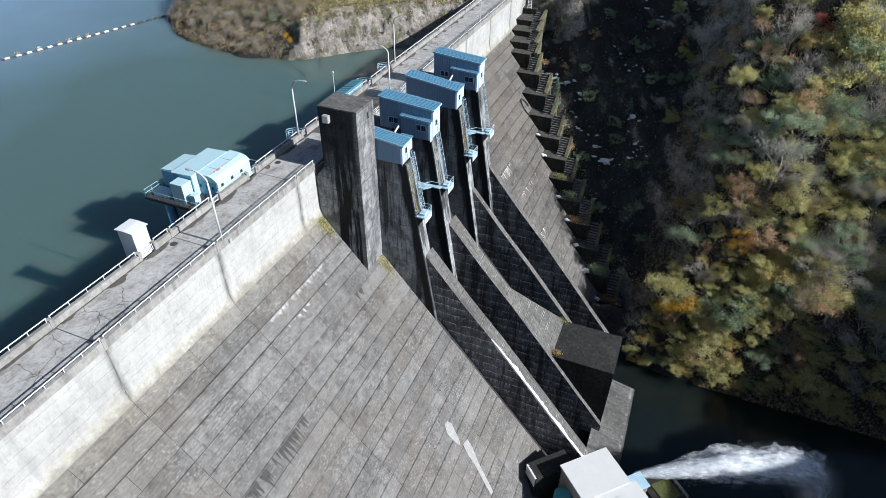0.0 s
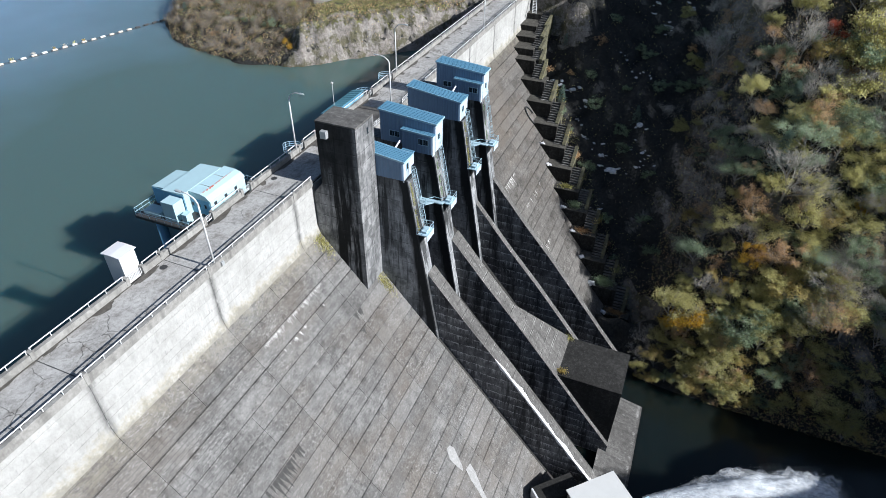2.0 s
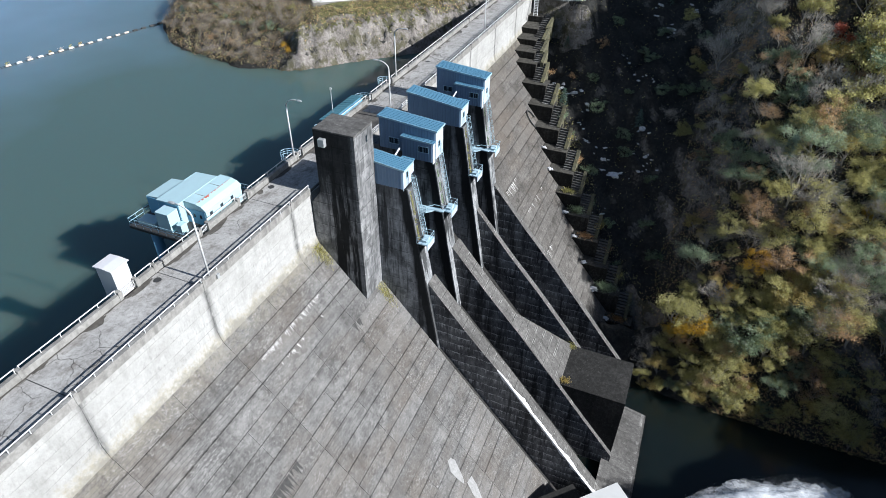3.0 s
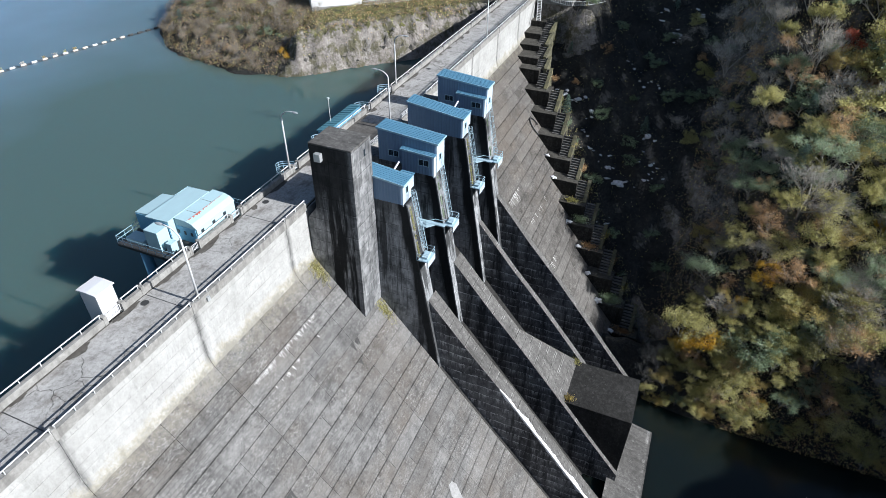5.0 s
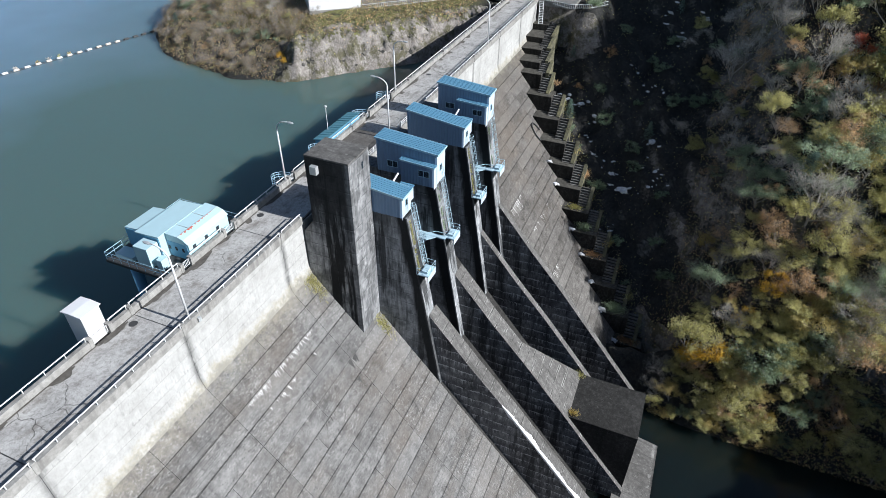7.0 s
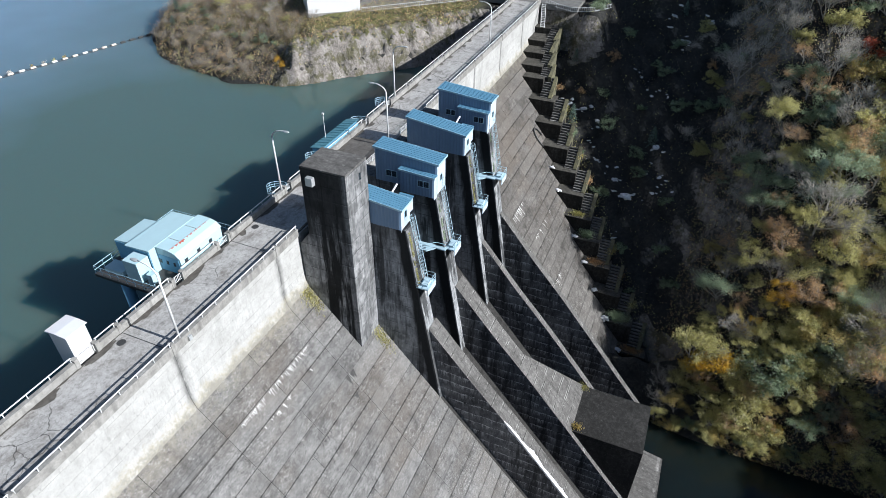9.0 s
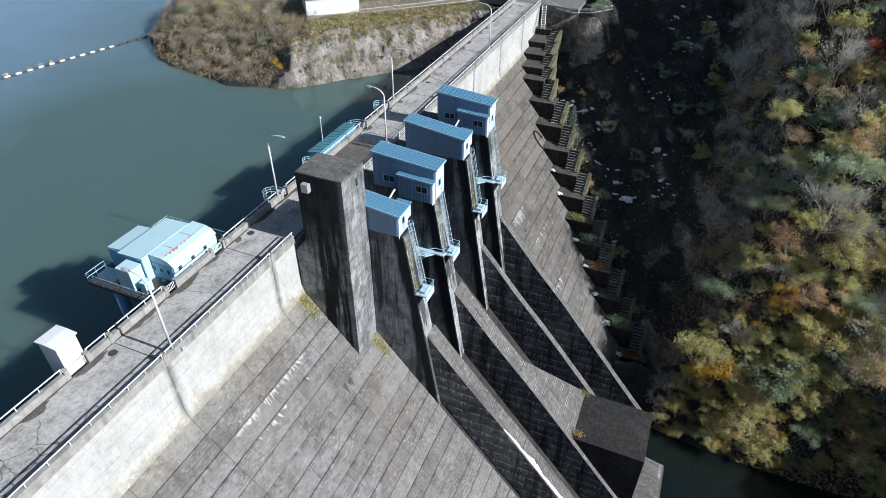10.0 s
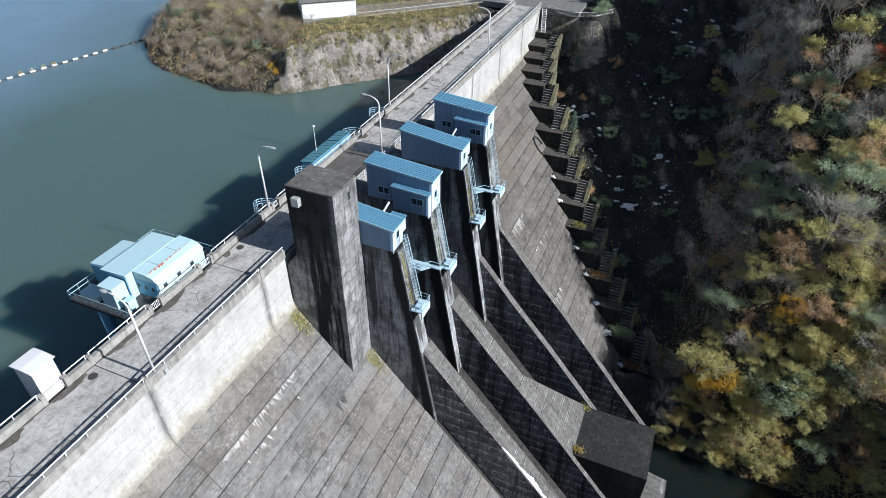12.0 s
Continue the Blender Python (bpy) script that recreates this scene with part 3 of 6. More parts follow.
def slope_profile(top, inset):
    """Outline of the dam from its top down, the slope set back by inset."""
    return [(BACK_Y, top), (FACE_Y + inset, top), (FACE_Y + inset, -6.0), (1.8 + inset, -6.9), (1.62 + inset, -7.6), (1.32 + inset, -8.38), (-48 + inset, slope_z(-48)), (-48 + inset, -72), (BACK_Y, -72)]


dam = empty("dam", (0, 0, 0), "grey concrete gravity dam with a pale crest wall and a sloping jointed face", "dam", kind="structure")
bm = bmesh.new()
prism(bm, slope_profile(-0.3, 0.22), -110, 27)
prism(bm, [(BACK_Y, -6), (2.5, -6), (0, -9.2)] + [(-48, slope_z(-48) - 0.1), (-48, -72), (BACK_Y, -72)], 27.01, 56.99)
prism(bm, slope_profile(-0.3, 0.22), 57, 131)
part("body", bm, M_CORE, dam)

PROFILE = [(1.32, -8.38), (1.62, -7.6), (1.8, -6.9), (FACE_Y, -5.93)]
JOINTS = [JOINT_0 + JOINT_STEP * i for i in range(-6, 8)]


def face_piece(name, material, outline, x0, x1, g=0.035):
    """A slab of the dam's face; outline: (y, z) from the lower edge to the upper edge, 0.2 m thick, its edges eased."""
    bm = bmesh.new()
    prof = list(outline) + [(y + 0.2, z - 0.02) for y, z in reversed(outline)]
    prism(bm, prof, x0 + g, x1 - g)
    return part(name, bm, material, dam)


# ---- crest road ----
road = empty("road", (0, 5.2, 0), "worn grey concrete road along the crest with damp edges", "road", kind="structure")
ends = [-105] + [j for j in JOINTS if j < 26] + [30, 46] + [j for j in JOINTS if j > 48] + [131]
for x0, x1 in zip(ends, ends[1:]):
    bm = bmesh.new()
    box(bm, x0 + 0.02, x1 - 0.02, 2.15, 8.35, -0.32, 0.0)
    # The slab at x 30 is darkened for asphalt and painted house shadow.
    part("slab", bm, M_DECK if x0 == 30 else M_ROAD, road)
bm = bmesh.new()
for x0 in ends[1:-1]:
    box(bm, x0 - 0.05, x0 + 0.05, 2.2, 8.3, -0.3, 0.006)
part("joint_filler", bm, M_IRON, road)
# damp patches that gather along the upstream kerb
random.seed(11)
for i in range(34):
    cx = -60 + i * 5.6 + random.uniform(-1.5, 1.5)
    bm = bmesh.new()
    L, W = random.uniform(0.6, 3.0), random.uniform(0.3, 1.0)
    ring = []
    for j in range(22):
        a = 2 * math.pi * j / 22
        rr = 0.75 + 0.35 * noise.noise((math.cos(a) * 1.7 + i * 3, math.sin(a) * 1.7, 0.3))
        ring.append(bm.verts.new((cx + L * rr * math.cos(a), min(8.33, 8.1 + W * rr * math.sin(a)), 0.005)))
    bm.faces.new(ring)
    part("damp_patch", bm, M_STAIN, road, "dark damp stain")
bm = bmesh.new()
rows = []
for i in range(700):
    x = -60 + i * 0.27
    w = 0.12 + 0.55 * max(0, noise.noise((x * 0.16, 1, 4)) + 0.1) + 0.3 * max(0, noise.noise((x * 0.7, 3, 4)))
    rows.append((bm.verts.new((x, 8.34, 0.004)), bm.verts.new((x, 8.34 - w, 0.004))))
for p, q in zip(rows, rows[1:]):
    bm.faces.new((p[0], p[1], q[1], q[0]))
part("gutter_stain", bm, M_STAIN, road, "dark damp line along the kerb")
for mx, my in ((-1.9, 7.3), (19.5, 7.4), (72, 7.0)):
    bm = bmesh.new()
    bmesh.ops.create_cone(bm, cap_ends=True, segments=24, radius1=0.45, radius2=0.43, depth=0.03, matrix=Matrix.Translation((mx, my, 0.012)))
    part("manhole_cover", bm, M_IRON, road, "dark round iron manhole cover")


def parapet(name, y0, y1, gaps, x_from, x_to, label):
    """A concrete upstand with a steel handrail on short posts near its outer edge; gaps: stretches with a small gate."""
    top = empty(name, ((x_from + x_to) / 2, (y0 + y1) / 2, 0), label, "parapet", kind="structure")
    edges = sorted(set([x_from, x_to] + [j for j in JOINTS if x_from < j < x_to] + [g for pair in gaps for g in pair]))
    mid = (y0 + y1) / 2
    out = y1 - 0.12 if mid > 5 else y0 + 0.12
    for a, b in zip(edges, edges[1:]):
        if any(g0 <= (a + b) / 2 <= g1 for g0, g1 in gaps):
            continue
        bm = bmesh.new()
        box(bm, a + 0.02, b - 0.02, y0, y1, -0.3, 0.78, bevel=0.03)
        wall = part("upstand", bm, M_PARAPET, top)
        n = max(1, round((b - a - 0.5) / 2.1))
        part("handrail", bars((0.065, [(a + 0.15, out, 1.28), (b - 0.15, out, 1.28)])), M_WHITE_STEEL, wall, "white painted handrail")
        for i in range(n + 1):
            px = a + 0.25 + (b - a - 0.5) * i / n
            part("rail_post", bars((0.05, [(px, out, 0.76), (px, out, 1.28)]), n=6), M_WHITE_STEEL, wall)
    ends = [g for pair in gaps for g in pair] + [j for j in JOINTS if x_from < j < x_to]
    for g in ends:
        bm = bmesh.new()
        box(bm, g - 0.22, g + 0.22, y0 - 0.06, y1 + 0.06, -0.3, 1.08, bevel=0.03)
        part("end_post", bm, M_PARAPET, top)
    for g0, g1 in gaps:
        bm = bmesh.new()
        for zz in (0.18, 0.92):
            tube(bm, [(g0 + 0.25, mid, zz), (g1 - 0.25, mid, zz)], 0.03, 6)
        gate = part("gate", bm, M_WHITE_STEEL, top, "white steel picket gate")
        n = max(4, int((g1 - g0) / 0.24))
        for i in range(n):
            px = g0 + 0.3 + (g1 - g0 - 0.6) * i / (n - 1)
            part("picket", made((px - 0.03, px + 0.03, mid - 0.015, mid + 0.015, 0.15, 0.95)), M_WHITE_STEEL, gate)
    return top


UP_GAPS = [(-5.9, -3.5), (6.6, 8.2), (13.9, 16.2), (27.6, 29.0), (49.5, 51), (57.5, 59)]
parapet("parapet_upstream", 8.35, 8.85, UP_GAPS, -105, 131, "concrete parapet with a white handrail on the lake side of the road")
parapet("parapet_downstream", 1.6, 2.1, [], -105, 20.3, "concrete parapet with a white handrail above the sloping face")
parapet("parapet_far", 1.6, 2.1, [], 58.6, 131, "concrete parapet with a white handrail on the far stretch")
# bridge over the gates
bridge = empty("road_bridge", (41, 5, 0), "concrete road bridge deck over the spillway gates", "bridge", kind="structure")
part("deck", made((25.2, 58.6, 1.6, 8.9, -1.6, -0.33), bevel=0.04), M_PARAPET, bridge)
part("kerb", made((25.2, 58.6, 1.65, 2.1, -0.32, 0.25), bevel=0.03), M_PARAPET, bridge)
for a, b in ((27.9, 33.0), (36.6, 46.0), (49.2, 54.6)):
    for zz in (0.45, 0.75, 1.05):
        part("bridge_rail", bars((0.04, [(a, 1.85, zz), (b, 1.85, zz)])), M_WHITE_STEEL, bridge)
    n = round((b - a) / 1.6)
    for i in range(n + 1):
        px = a + (b - a) * i / n
        part("bridge_post", made((px - 0.06, px + 0.06, 1.78, 1.92, 0.2, 1.1)), M_WHITE_STEEL, bridge)

# ---- tower and spillway ----
TX0, TX1, TY0, TY1, TZ = 20.4, 25.2, -5.75, 0.1, 9.8
tower = empty("tower", ((TX0 + TX1) / 2, (TY0 + TY1) / 2, 0), "tall dark-streaked square concrete tower beside the crest road", "tower")
bm = bmesh.new()
prism(bm, [(TY0, TZ - 0.2), (TY1, TZ - 0.2), (TY1, 0.5), (1.6, -1.4), (1.6, -12), (-2, -20), (TY0, -20)], TX0, TX1)
part("shaft", bm, M_TOWER, tower)
part("roof_slab", made((TX0 - 0.015, TX1 + 0.015, TY0 - 0.015, TY1 + 0.015, TZ - 0.2, TZ), bevel=0.03), M_RIBTOP, tower, "dark weathered roof slab")
part("vent_hood", made((TX0 - 0.62, TX0, -1.75, -0.85, 7.7, 8.75), bevel=0.08), M_GALV, tower, "grey metal vent hood")
part("window", made((23.3, 23.7, TY0 - 0.02, TY0 + 0.3, 7.7, 8.6)), M_GLASS, tower, "narrow dark window")
part("window_frame", frame_ring(23.3, 23.7, 7.7, 8.6, 0.05, 0.03, TY0, "y"), M_TOWER, tower)


def nose(z):
    """Downstream edge of a pier at height z."""
    return -10.6 + 0.165 * z


def wall_top(y):
    return -16.5 + 1.2 * (y + 14)


PIERS = [(25.3, 27.7, 0.6), (34.3, 37.0, 1.3), (46.2, 48.4, 0.4), (55.4, 57.9, 1.2)]
WALLS = [(25.9, 28.4), (35.7, 38.6), (47.4, 48.5), (56.8, 58.0)]
for (a, b, top), (wa, wb) in zip(PIERS, WALLS):
    pier = empty("spillway_pier", ((a + b) / 2, -6, top), "tall stained concrete gate pier with a long sloping chute wall", "pier", "spillway piers")
    bm = bmesh.new()
    prism(bm, [(8.9, -1.7), (1.5, -1.7), (1.5, top), (nose(top), top), (nose(-19), -19), (nose(-30), -30), (-17, -40), (8.9, -40)], a, b)
    part("shaft", bm, M_PIER, pier)
    bm = bmesh.new()
    ys = [-13.2, -14, -20, -26, -33, -39, -45.5]
    dip = [0.0, 0, -0.1, 0.3, 0.2, 0.0, 0.0]
    top_line = [(y, wall_top(y) + d) for y, d in zip(ys, dip)]
    prism(bm, top_line + [(-45.5, -62), (-13.2, -40)], wa, wb)
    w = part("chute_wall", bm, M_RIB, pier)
    bm = bmesh.new()
    prism(bm, [(y, z + 0.08) for y, z in top_line] + [(y, z + 0.004) for y, z in reversed(top_line)], wa - 0.04, wb + 0.04)
    cop = part("coping", bm, M_RIBTOP, w)
    if a < 30:
        bm = bmesh.new()
        run = np.linspace(-25, -45.4, 60)
        rows = []
        for y in run:
            z = float(np.interp(-y, [-q[0] for q in top_line], [q[1] for q in top_line])) + 0.095
            w = 0.55 + 0.6 * noise.noise((y * 0.45, 3, 1)) + 0.25 * noise.noise((y * 2.1, 5, 1))
            w = max(0.05, w * min(1, (-24.6 - y) / 3))
            h = max(0.06, 0.5 + 0.9 * noise.noise((y * 0.9, 8, 1)))
            rows.append([bm.verts.new(p) for p in ((wa - 0.06, y, z - h), (wa - 0.06, y, z), (wa + w, y, z), (wa + w, y, z - 0.1))])
        for p, q in zip(rows, rows[1:]):
            for m in range(3):
                bm.faces.new((p[m], q[m], q[m + 1], p[m + 1]))
        part("lime_strip", bm, M_KIOSK, cop, "white lime crust along the edge")

# outlet block between the two middle walls
outlet = empty("outlet_block", (41, -40, -57), "massive dark concrete outlet block with a flat stained top", "concrete block")
part("body", made((36.5, 46.6, -45.4, -33.9, -62, -40.2), bevel=0.05), M_BLOCK, outlet)
bm = bmesh.new()
tri = [(38.3, -22.8), (38.3, -33.95), (46.6, -33.95)]
up = [bm.verts.new((x, y, -40.1 + (y + 33.95) * -0 + max(0, (y + 33.95)) * 1.12)) for x, y in tri]
dn = [bm.verts.new((x, y, -60)) for x, y in tri]
fs = [bm.faces.new(up), bm.faces.new(dn[::-1])] + [bm.faces.new((up[i], dn[i], dn[(i + 1) % 3], up[(i + 1) % 3])) for i in range(3)]
bmesh.ops.recalc_face_normals(bm, faces=fs)
part("ramp", bm, M_RIBTOP, outlet, "pale sloping concrete ramp")
apron = empty("apron", (38, -48, -57), "pale concrete apron sloping into the pool", "apron", kind="structure")
bm = bmesh.new()
prism(bm, [(-44, -55.6), (-44, -63), (-53, -63), (-51.5, -57.2)], 26, 50)
part("slab", bm, M_RIBTOP, apron)


# ---- hoist houses on the piers ----
def cladding(bm, x0, x1, y0, y1, z0, za, zb, rib=0.44, depth=0.07):
    """A clad box whose top falls from za at y1 to zb at y0, its long sides ribbed."""
    n = int((y1 - y0) / (rib / 2))
    def side(x, s):
        pts = []
        for i in range(n + 1):
            y = y0 + (y1 - y0) * i / n
            pts.append((x + s * depth * (i % 2), y))
        return pts
    outline = side(x0, -1) + list(reversed(side(x1, 1)))
    lo = [bm.verts.new((x, y, z0)) for x, y in outline]
    hi = [bm.verts.new((x, y, zb + (za - zb) * (y - y0) / (y1 - y0))) for x, y in outline]
    m = len(outline)
    for i in range(m):
        bm.faces.new((lo[i], lo[(i + 1) % m], hi[(i + 1) % m], hi[i]))
    h = n + 1
    for i in range(n):
        bm.faces.new((hi[i], hi[i + 1], hi[m - 2 - i], hi[m - 1 - i]))
        bm.faces.new((lo[i + 1], lo[i], lo[m - 1 - i], lo[m - 2 - i]))
    bmesh.ops.recalc_face_normals(bm, faces=bm.faces[:])


def roof(name, owner, material, x0, x1, y0, y1, za, zb, ribs=7, label=""):
    """A sheet roof with standing seams that falls from za at y1 to zb at y0."""
    bm = bmesh.new()
    prism(bm, [(y0, zb), (y1, za), (y1, za + 0.1), (y0, zb + 0.1)], x0, x1)
    r = part(name, bm, material, owner, label)
    for i in range(1, ribs):
        x = x0 + (x1 - x0) * i / ribs
        bm = bmesh.new()
        prism(bm, [(y0, zb + 0.1), (y1, za + 0.1), (y1, za + 0.135), (y0, zb + 0.135)], x - 0.03, x + 0.03)
        part("seam", bm, material, r)
    return r


def hoist_house(x0, x1, y0, y1, z0, za, zb, annex):
    h = empty("hoist_house", ((x0 + x1) / 2, (y0 + y1) / 2, z0), "blue corrugated hoist house with a pale end on a gate pier" if not annex else "blue corrugated hoist house with a windowed annex on a pier", "hoist house", "gate hoist houses")
    bm = bmesh.new()
    cladding(bm, x0, x1, y0, y1, z0, za, zb)
    part("wall", bm, M_BLUE_WALL, h)
    part("end_wall", made((x0 + 0.0, x1 - 0.0, y0 - 0.05, y0 - 0.004, z0 - 0.3, zb - 0.02)), M_BLUE_END, h, "pale blue sheet end wall with sunlight in its colour")
    r = roof("roof", h, M_BLUE_ROOF, x0 - 0.15, x1 + 0.15, y0 - 0.25, y1 + 0.2, za, zb)
    for xx in (x0 - 0.2, x1 + 0.15):
        bm = bmesh.new()
        prism(bm, [(y0 - 0.25, zb - 0.13), (y1 + 0.22, za - 0.13), (y1 + 0.22, za + 0.13), (y0 - 0.25, zb + 0.13)], xx, xx + 0.05)
        part("trim", bm, M_TRIM, r, "light blue roof edge")
    part("trim", made((x0 - 0.2, x1 + 0.2, y0 - 0.3, y0 - 0.25, zb - 0.13, zb + 0.13)), M_TRIM, r, "light blue roof edge")
    w = part("window", made((x0 + 0.9, x0 + 1.5, y0 - 0.075, y0 - 0.055, z0 + 1.3, z0 + 2.2)), M_GLASS, h, "dark end window")
    part("window_frame", frame_ring(x0 + 0.9, x0 + 1.5, z0 + 1.3, z0 + 2.2, 0.07, 0.05, y0 - 0.05, "y"), M_TRIM, w)
    part("door", made((x1 - 0.95, x1 - 0.2, y0 - 0.075, y0 - 0.054, z0 + 0.05, z0 + 1.9)), M_BLUE_END, h, "pale blue door")
    if not annex:
        sx = x1 + 0.05
        part("side_box", made((sx, sx + 1.1, y0 + 0.1, y0 + 1.7, z0 + 0.9, zb - 0.2), bevel=0.02), M_BLUE_END, h, "pale blue side box")
        roof("side_roof", h, M_BLUE_ROOF, sx + 0.12, sx + 1.2, y0 - 0.05, y0 + 1.85, zb - 0.1, zb - 0.18, 3)
        part("vent_pipe", bars((0.13, [(sx + 0.4, y0 + 2.6, zb + 0.2), (sx + 1.7, y0 + 2.5, zb + 0.75)])), M_KIOSK, h, "white vent pipe")
    if annex:
        ax0, ay0, ay1 = x0 - 0.9, y0 + 0.05, y0 + 4.9
        bm = bmesh.new()
        cladding(bm, ax0, x0 - 0.04, ay0, ay1, z0 - 0.4, zb - 1.25, zb - 1.55)
        part("annex_wall", bm, M_BLUE_WALL, h)
        part("annex_end", made((ax0, x0 - 0.04, ay0 - 0.05, ay0 - 0.004, z0 - 0.7, zb - 1.6)), M_BLUE_END, h)
        roof("annex_roof", h, M_BLUE_ROOF, ax0 - 0.12, x0 - 0.05, ay0 - 0.15, ay1 + 0.15, zb - 1.25, zb - 1.55, 3)
        bm = bmesh.new()
        prism(bm, [(ay0 - 0.17, zb - 1.68), (ay1 + 0.17, zb - 1.38), (ay1 + 0.17, zb - 1.12), (ay0 - 0.17, zb - 1.42)], ax0 - 0.17, ax0 - 0.12)
        part("annex_trim", bm, M_TRIM, h)
        for fx, yy in ((ax0 - 0.045, ay0 + 0.7), (x0 - 0.045, ay1 + 0.9)):
            wz = z0 + 1.0
            w = part("window", made((fx - 0.02, fx, yy, yy + 1.5, wz, wz + 0.85)), M_GLASS, h, "dark sliding window")
            part("window_frame", frame_ring(yy, yy + 1.5, wz, wz + 0.85, 0.07, 0.05, fx, "x"), M_TRIM, w)
            part("mullion", made((fx - 0.045, fx - 0.021, yy + 0.72, yy + 0.79, wz, wz + 0.85)), M_TRIM, w)
    return h


hoist_house(25.2, 27.7, -9.9, -0.6, 0.6, 4.7, 3.5, False)
hoist_house(33.9, 36.6, -10.9, -2.0, 1.3, 6.2, 5.4, True)
hoist_house(46.2, 48.8, -10.0, -0.8, 0.4, 4.9, 3.6, False)
hoist_house(55.0, 57.7, -10.8, -2.2, 1.2, 6.2, 5.4, True)


def pier_ladder(x, z0, z1):
    """Caged ladder down the pier's sloping edge, with a railed landing at its foot."""
    lad = empty("pier_ladder", (x, nose(z1), z1), "pale blue caged steel ladder and railed landing on a pier edge", "ladder", "pier ladders")
    off = 0.35
    a, b = Vector((x, nose(z0) - off, z0)), Vector((x, nose(z1) - off, z1 + 1.0))
    for s in (-0.28, 0.28):
        part("stile", bars((0.04, [a + Vector((s, 0, 0)), b + Vector((s, 0, 0))]), n=6), M_SKY_STEEL, lad)
    n = int((a - b).length / 0.45)
    for i in range(n):
        p = a.lerp(b, i / n)
        part("rung", bars((0.025, [p + Vector((-0.28, 0, 0)), p + Vector((0.28, 0, 0))]), n=5), M_SKY_STEEL, lad)
    for i in range(0, n, 2):
        p = a.lerp(b, i / n)
        hoop = [p + Vector((0.42 * math.cos(q), -0.1 - 0.5 * math.sin(q), 0)) for q in (math.pi * j / 8 for j in range(9))]
        part("hoop", bars((0.025, hoop), n=5), M_SKY_STEEL, lad)
    for q in (0.9, 1.57, 2.24):
        o = Vector((0.42 * math.cos(q), -0.1 - 0.5 * math.sin(q), 0))
        part("cage_bar", bars((0.022, [a + o, b + o]), n=5), M_SKY_STEEL, lad)
    y = nose(z1)
    part("landing", made((x - 1.25, x + 1.25, y - 1.5, y + 0.2, z1 - 0.12, z1), bevel=0.02), M_SKY_STEEL, lad)
    for pl in ((x + 1.15, x + 1.25, y - 1.38, y + 0.2, z1 - 1.0, z1 - 0.13), (x - 1.25, x + 1.25, y - 1.5, y - 1.4, z1 - 1.0, z1 - 0.13)):
        part("bracket_plate", made(pl), M_BLUE_END, lad, "pale blue steel bracket plate")
    bm = bmesh.new()
    box(bm, x - 0.75, x + 0.75, y - 1.1, y - 0.3, z1, z1 + 0.35)
    part("hatch", bm, M_SKY_STEEL, lad)
    pts = [(x - 1.2, y + 0.2), (x - 1.2, y - 1.45), (x + 1.2, y - 1.45), (x + 1.2, y + 0.2)]
    for zz in (0.55, 1.05):
        part("rail", bars((0.035, [(px, py, z1 + zz) for px, py in pts]), n=6), M_SKY_STEEL, lad)
    for px, py in pts + [(x, y - 1.45)]:
        part("post", bars((0.035, [(px, py, z1), (px, py, z1 + 1.05)]), n=6), M_SKY_STEEL, lad)
    return lad


LAND_Z = -7.9
for (a, b, top) in PIERS:
    pier_ladder((a + b) / 2, top + 1.6, LAND_Z)
for a, b in ((PIERS[0], PIERS[1]), (PIERS[2], PIERS[3])):
    x1, y0, y1, z = b[0], nose(LAND_Z) - 0.6, -5.2, LAND_Z + 0.3
    x0 = x1 - 1.8
    fb = empty("catwalk", ((x0 + x1) / 2, y0, z), "pale blue steel catwalk with a rail along the pier face", "catwalk", "pier catwalks")
    bm = bmesh.new()
    ring = [(x1, y1), (x0, y1), (x0, y0 + 2.6), (x1 - 0.7, y0 + 1.6), (x1 - 0.7, y0 + 0.2), (x1, y0 + 0.2)]
    lo, hi = [bm.verts.new((px, py, z - 0.14)) for px, py in ring], [bm.verts.new((px, py, z)) for px, py in ring]
    bm.faces.new(lo), bm.faces.new(hi)
    for i in range(6):
        bm.faces.new((lo[i], lo[(i + 1) % 6], hi[(i + 1) % 6], hi[i]))
    bmesh.ops.recalc_face_normals(bm, faces=bm.faces[:])
    part("deck", bm, M_SKY_STEEL, fb)
    bm = bmesh.new()
    prism(bm, [(y1, z - 0.15), (y0 + 2.6, z - 0.15), (y0 + 3.0, z - 0.7), (y1, z - 2.0)], x0, x0 + 0.08)
    part("side_plate", bm, M_SKY_STEEL, fb)
    for zz in (0.5, 1.0):
        part("rail", bars((0.05, [(x0 + 0.04, y1, z + zz), (x0 + 0.04, y0 + 2.6, z + zz), (x1 - 0.66, y0 + 1.6, z + zz), (x1 - 0.66, y0 + 0.2, z + zz)]), n=6), M_TRIM, fb)
    for i in range(4):
        py = y1 + (y0 + 2.6 - y1) * i / 3
        part("post", bars((0.035, [(x0 + 0.04, py, z), (x0 + 0.04, py, z + 1.0)]), n=6), M_TRIM, fb)
    # the gate leaf between the piers
    g = empty("sluice_gate", ((a[1] + b[0]) / 2, -6, -8), "dark steel sluice gate between two piers", "gate", "sluice gates")
    part("leaf", made((a[1], b[0], -4.6, -4.2, -10, -2), bevel=0.02), M_IRON, g)
    for zz in (-9, -7, -5, -3):
        part("stiffener", made((a[1], b[0], -4.9, -4.61, zz, zz + 0.3)), M_IRON, g)


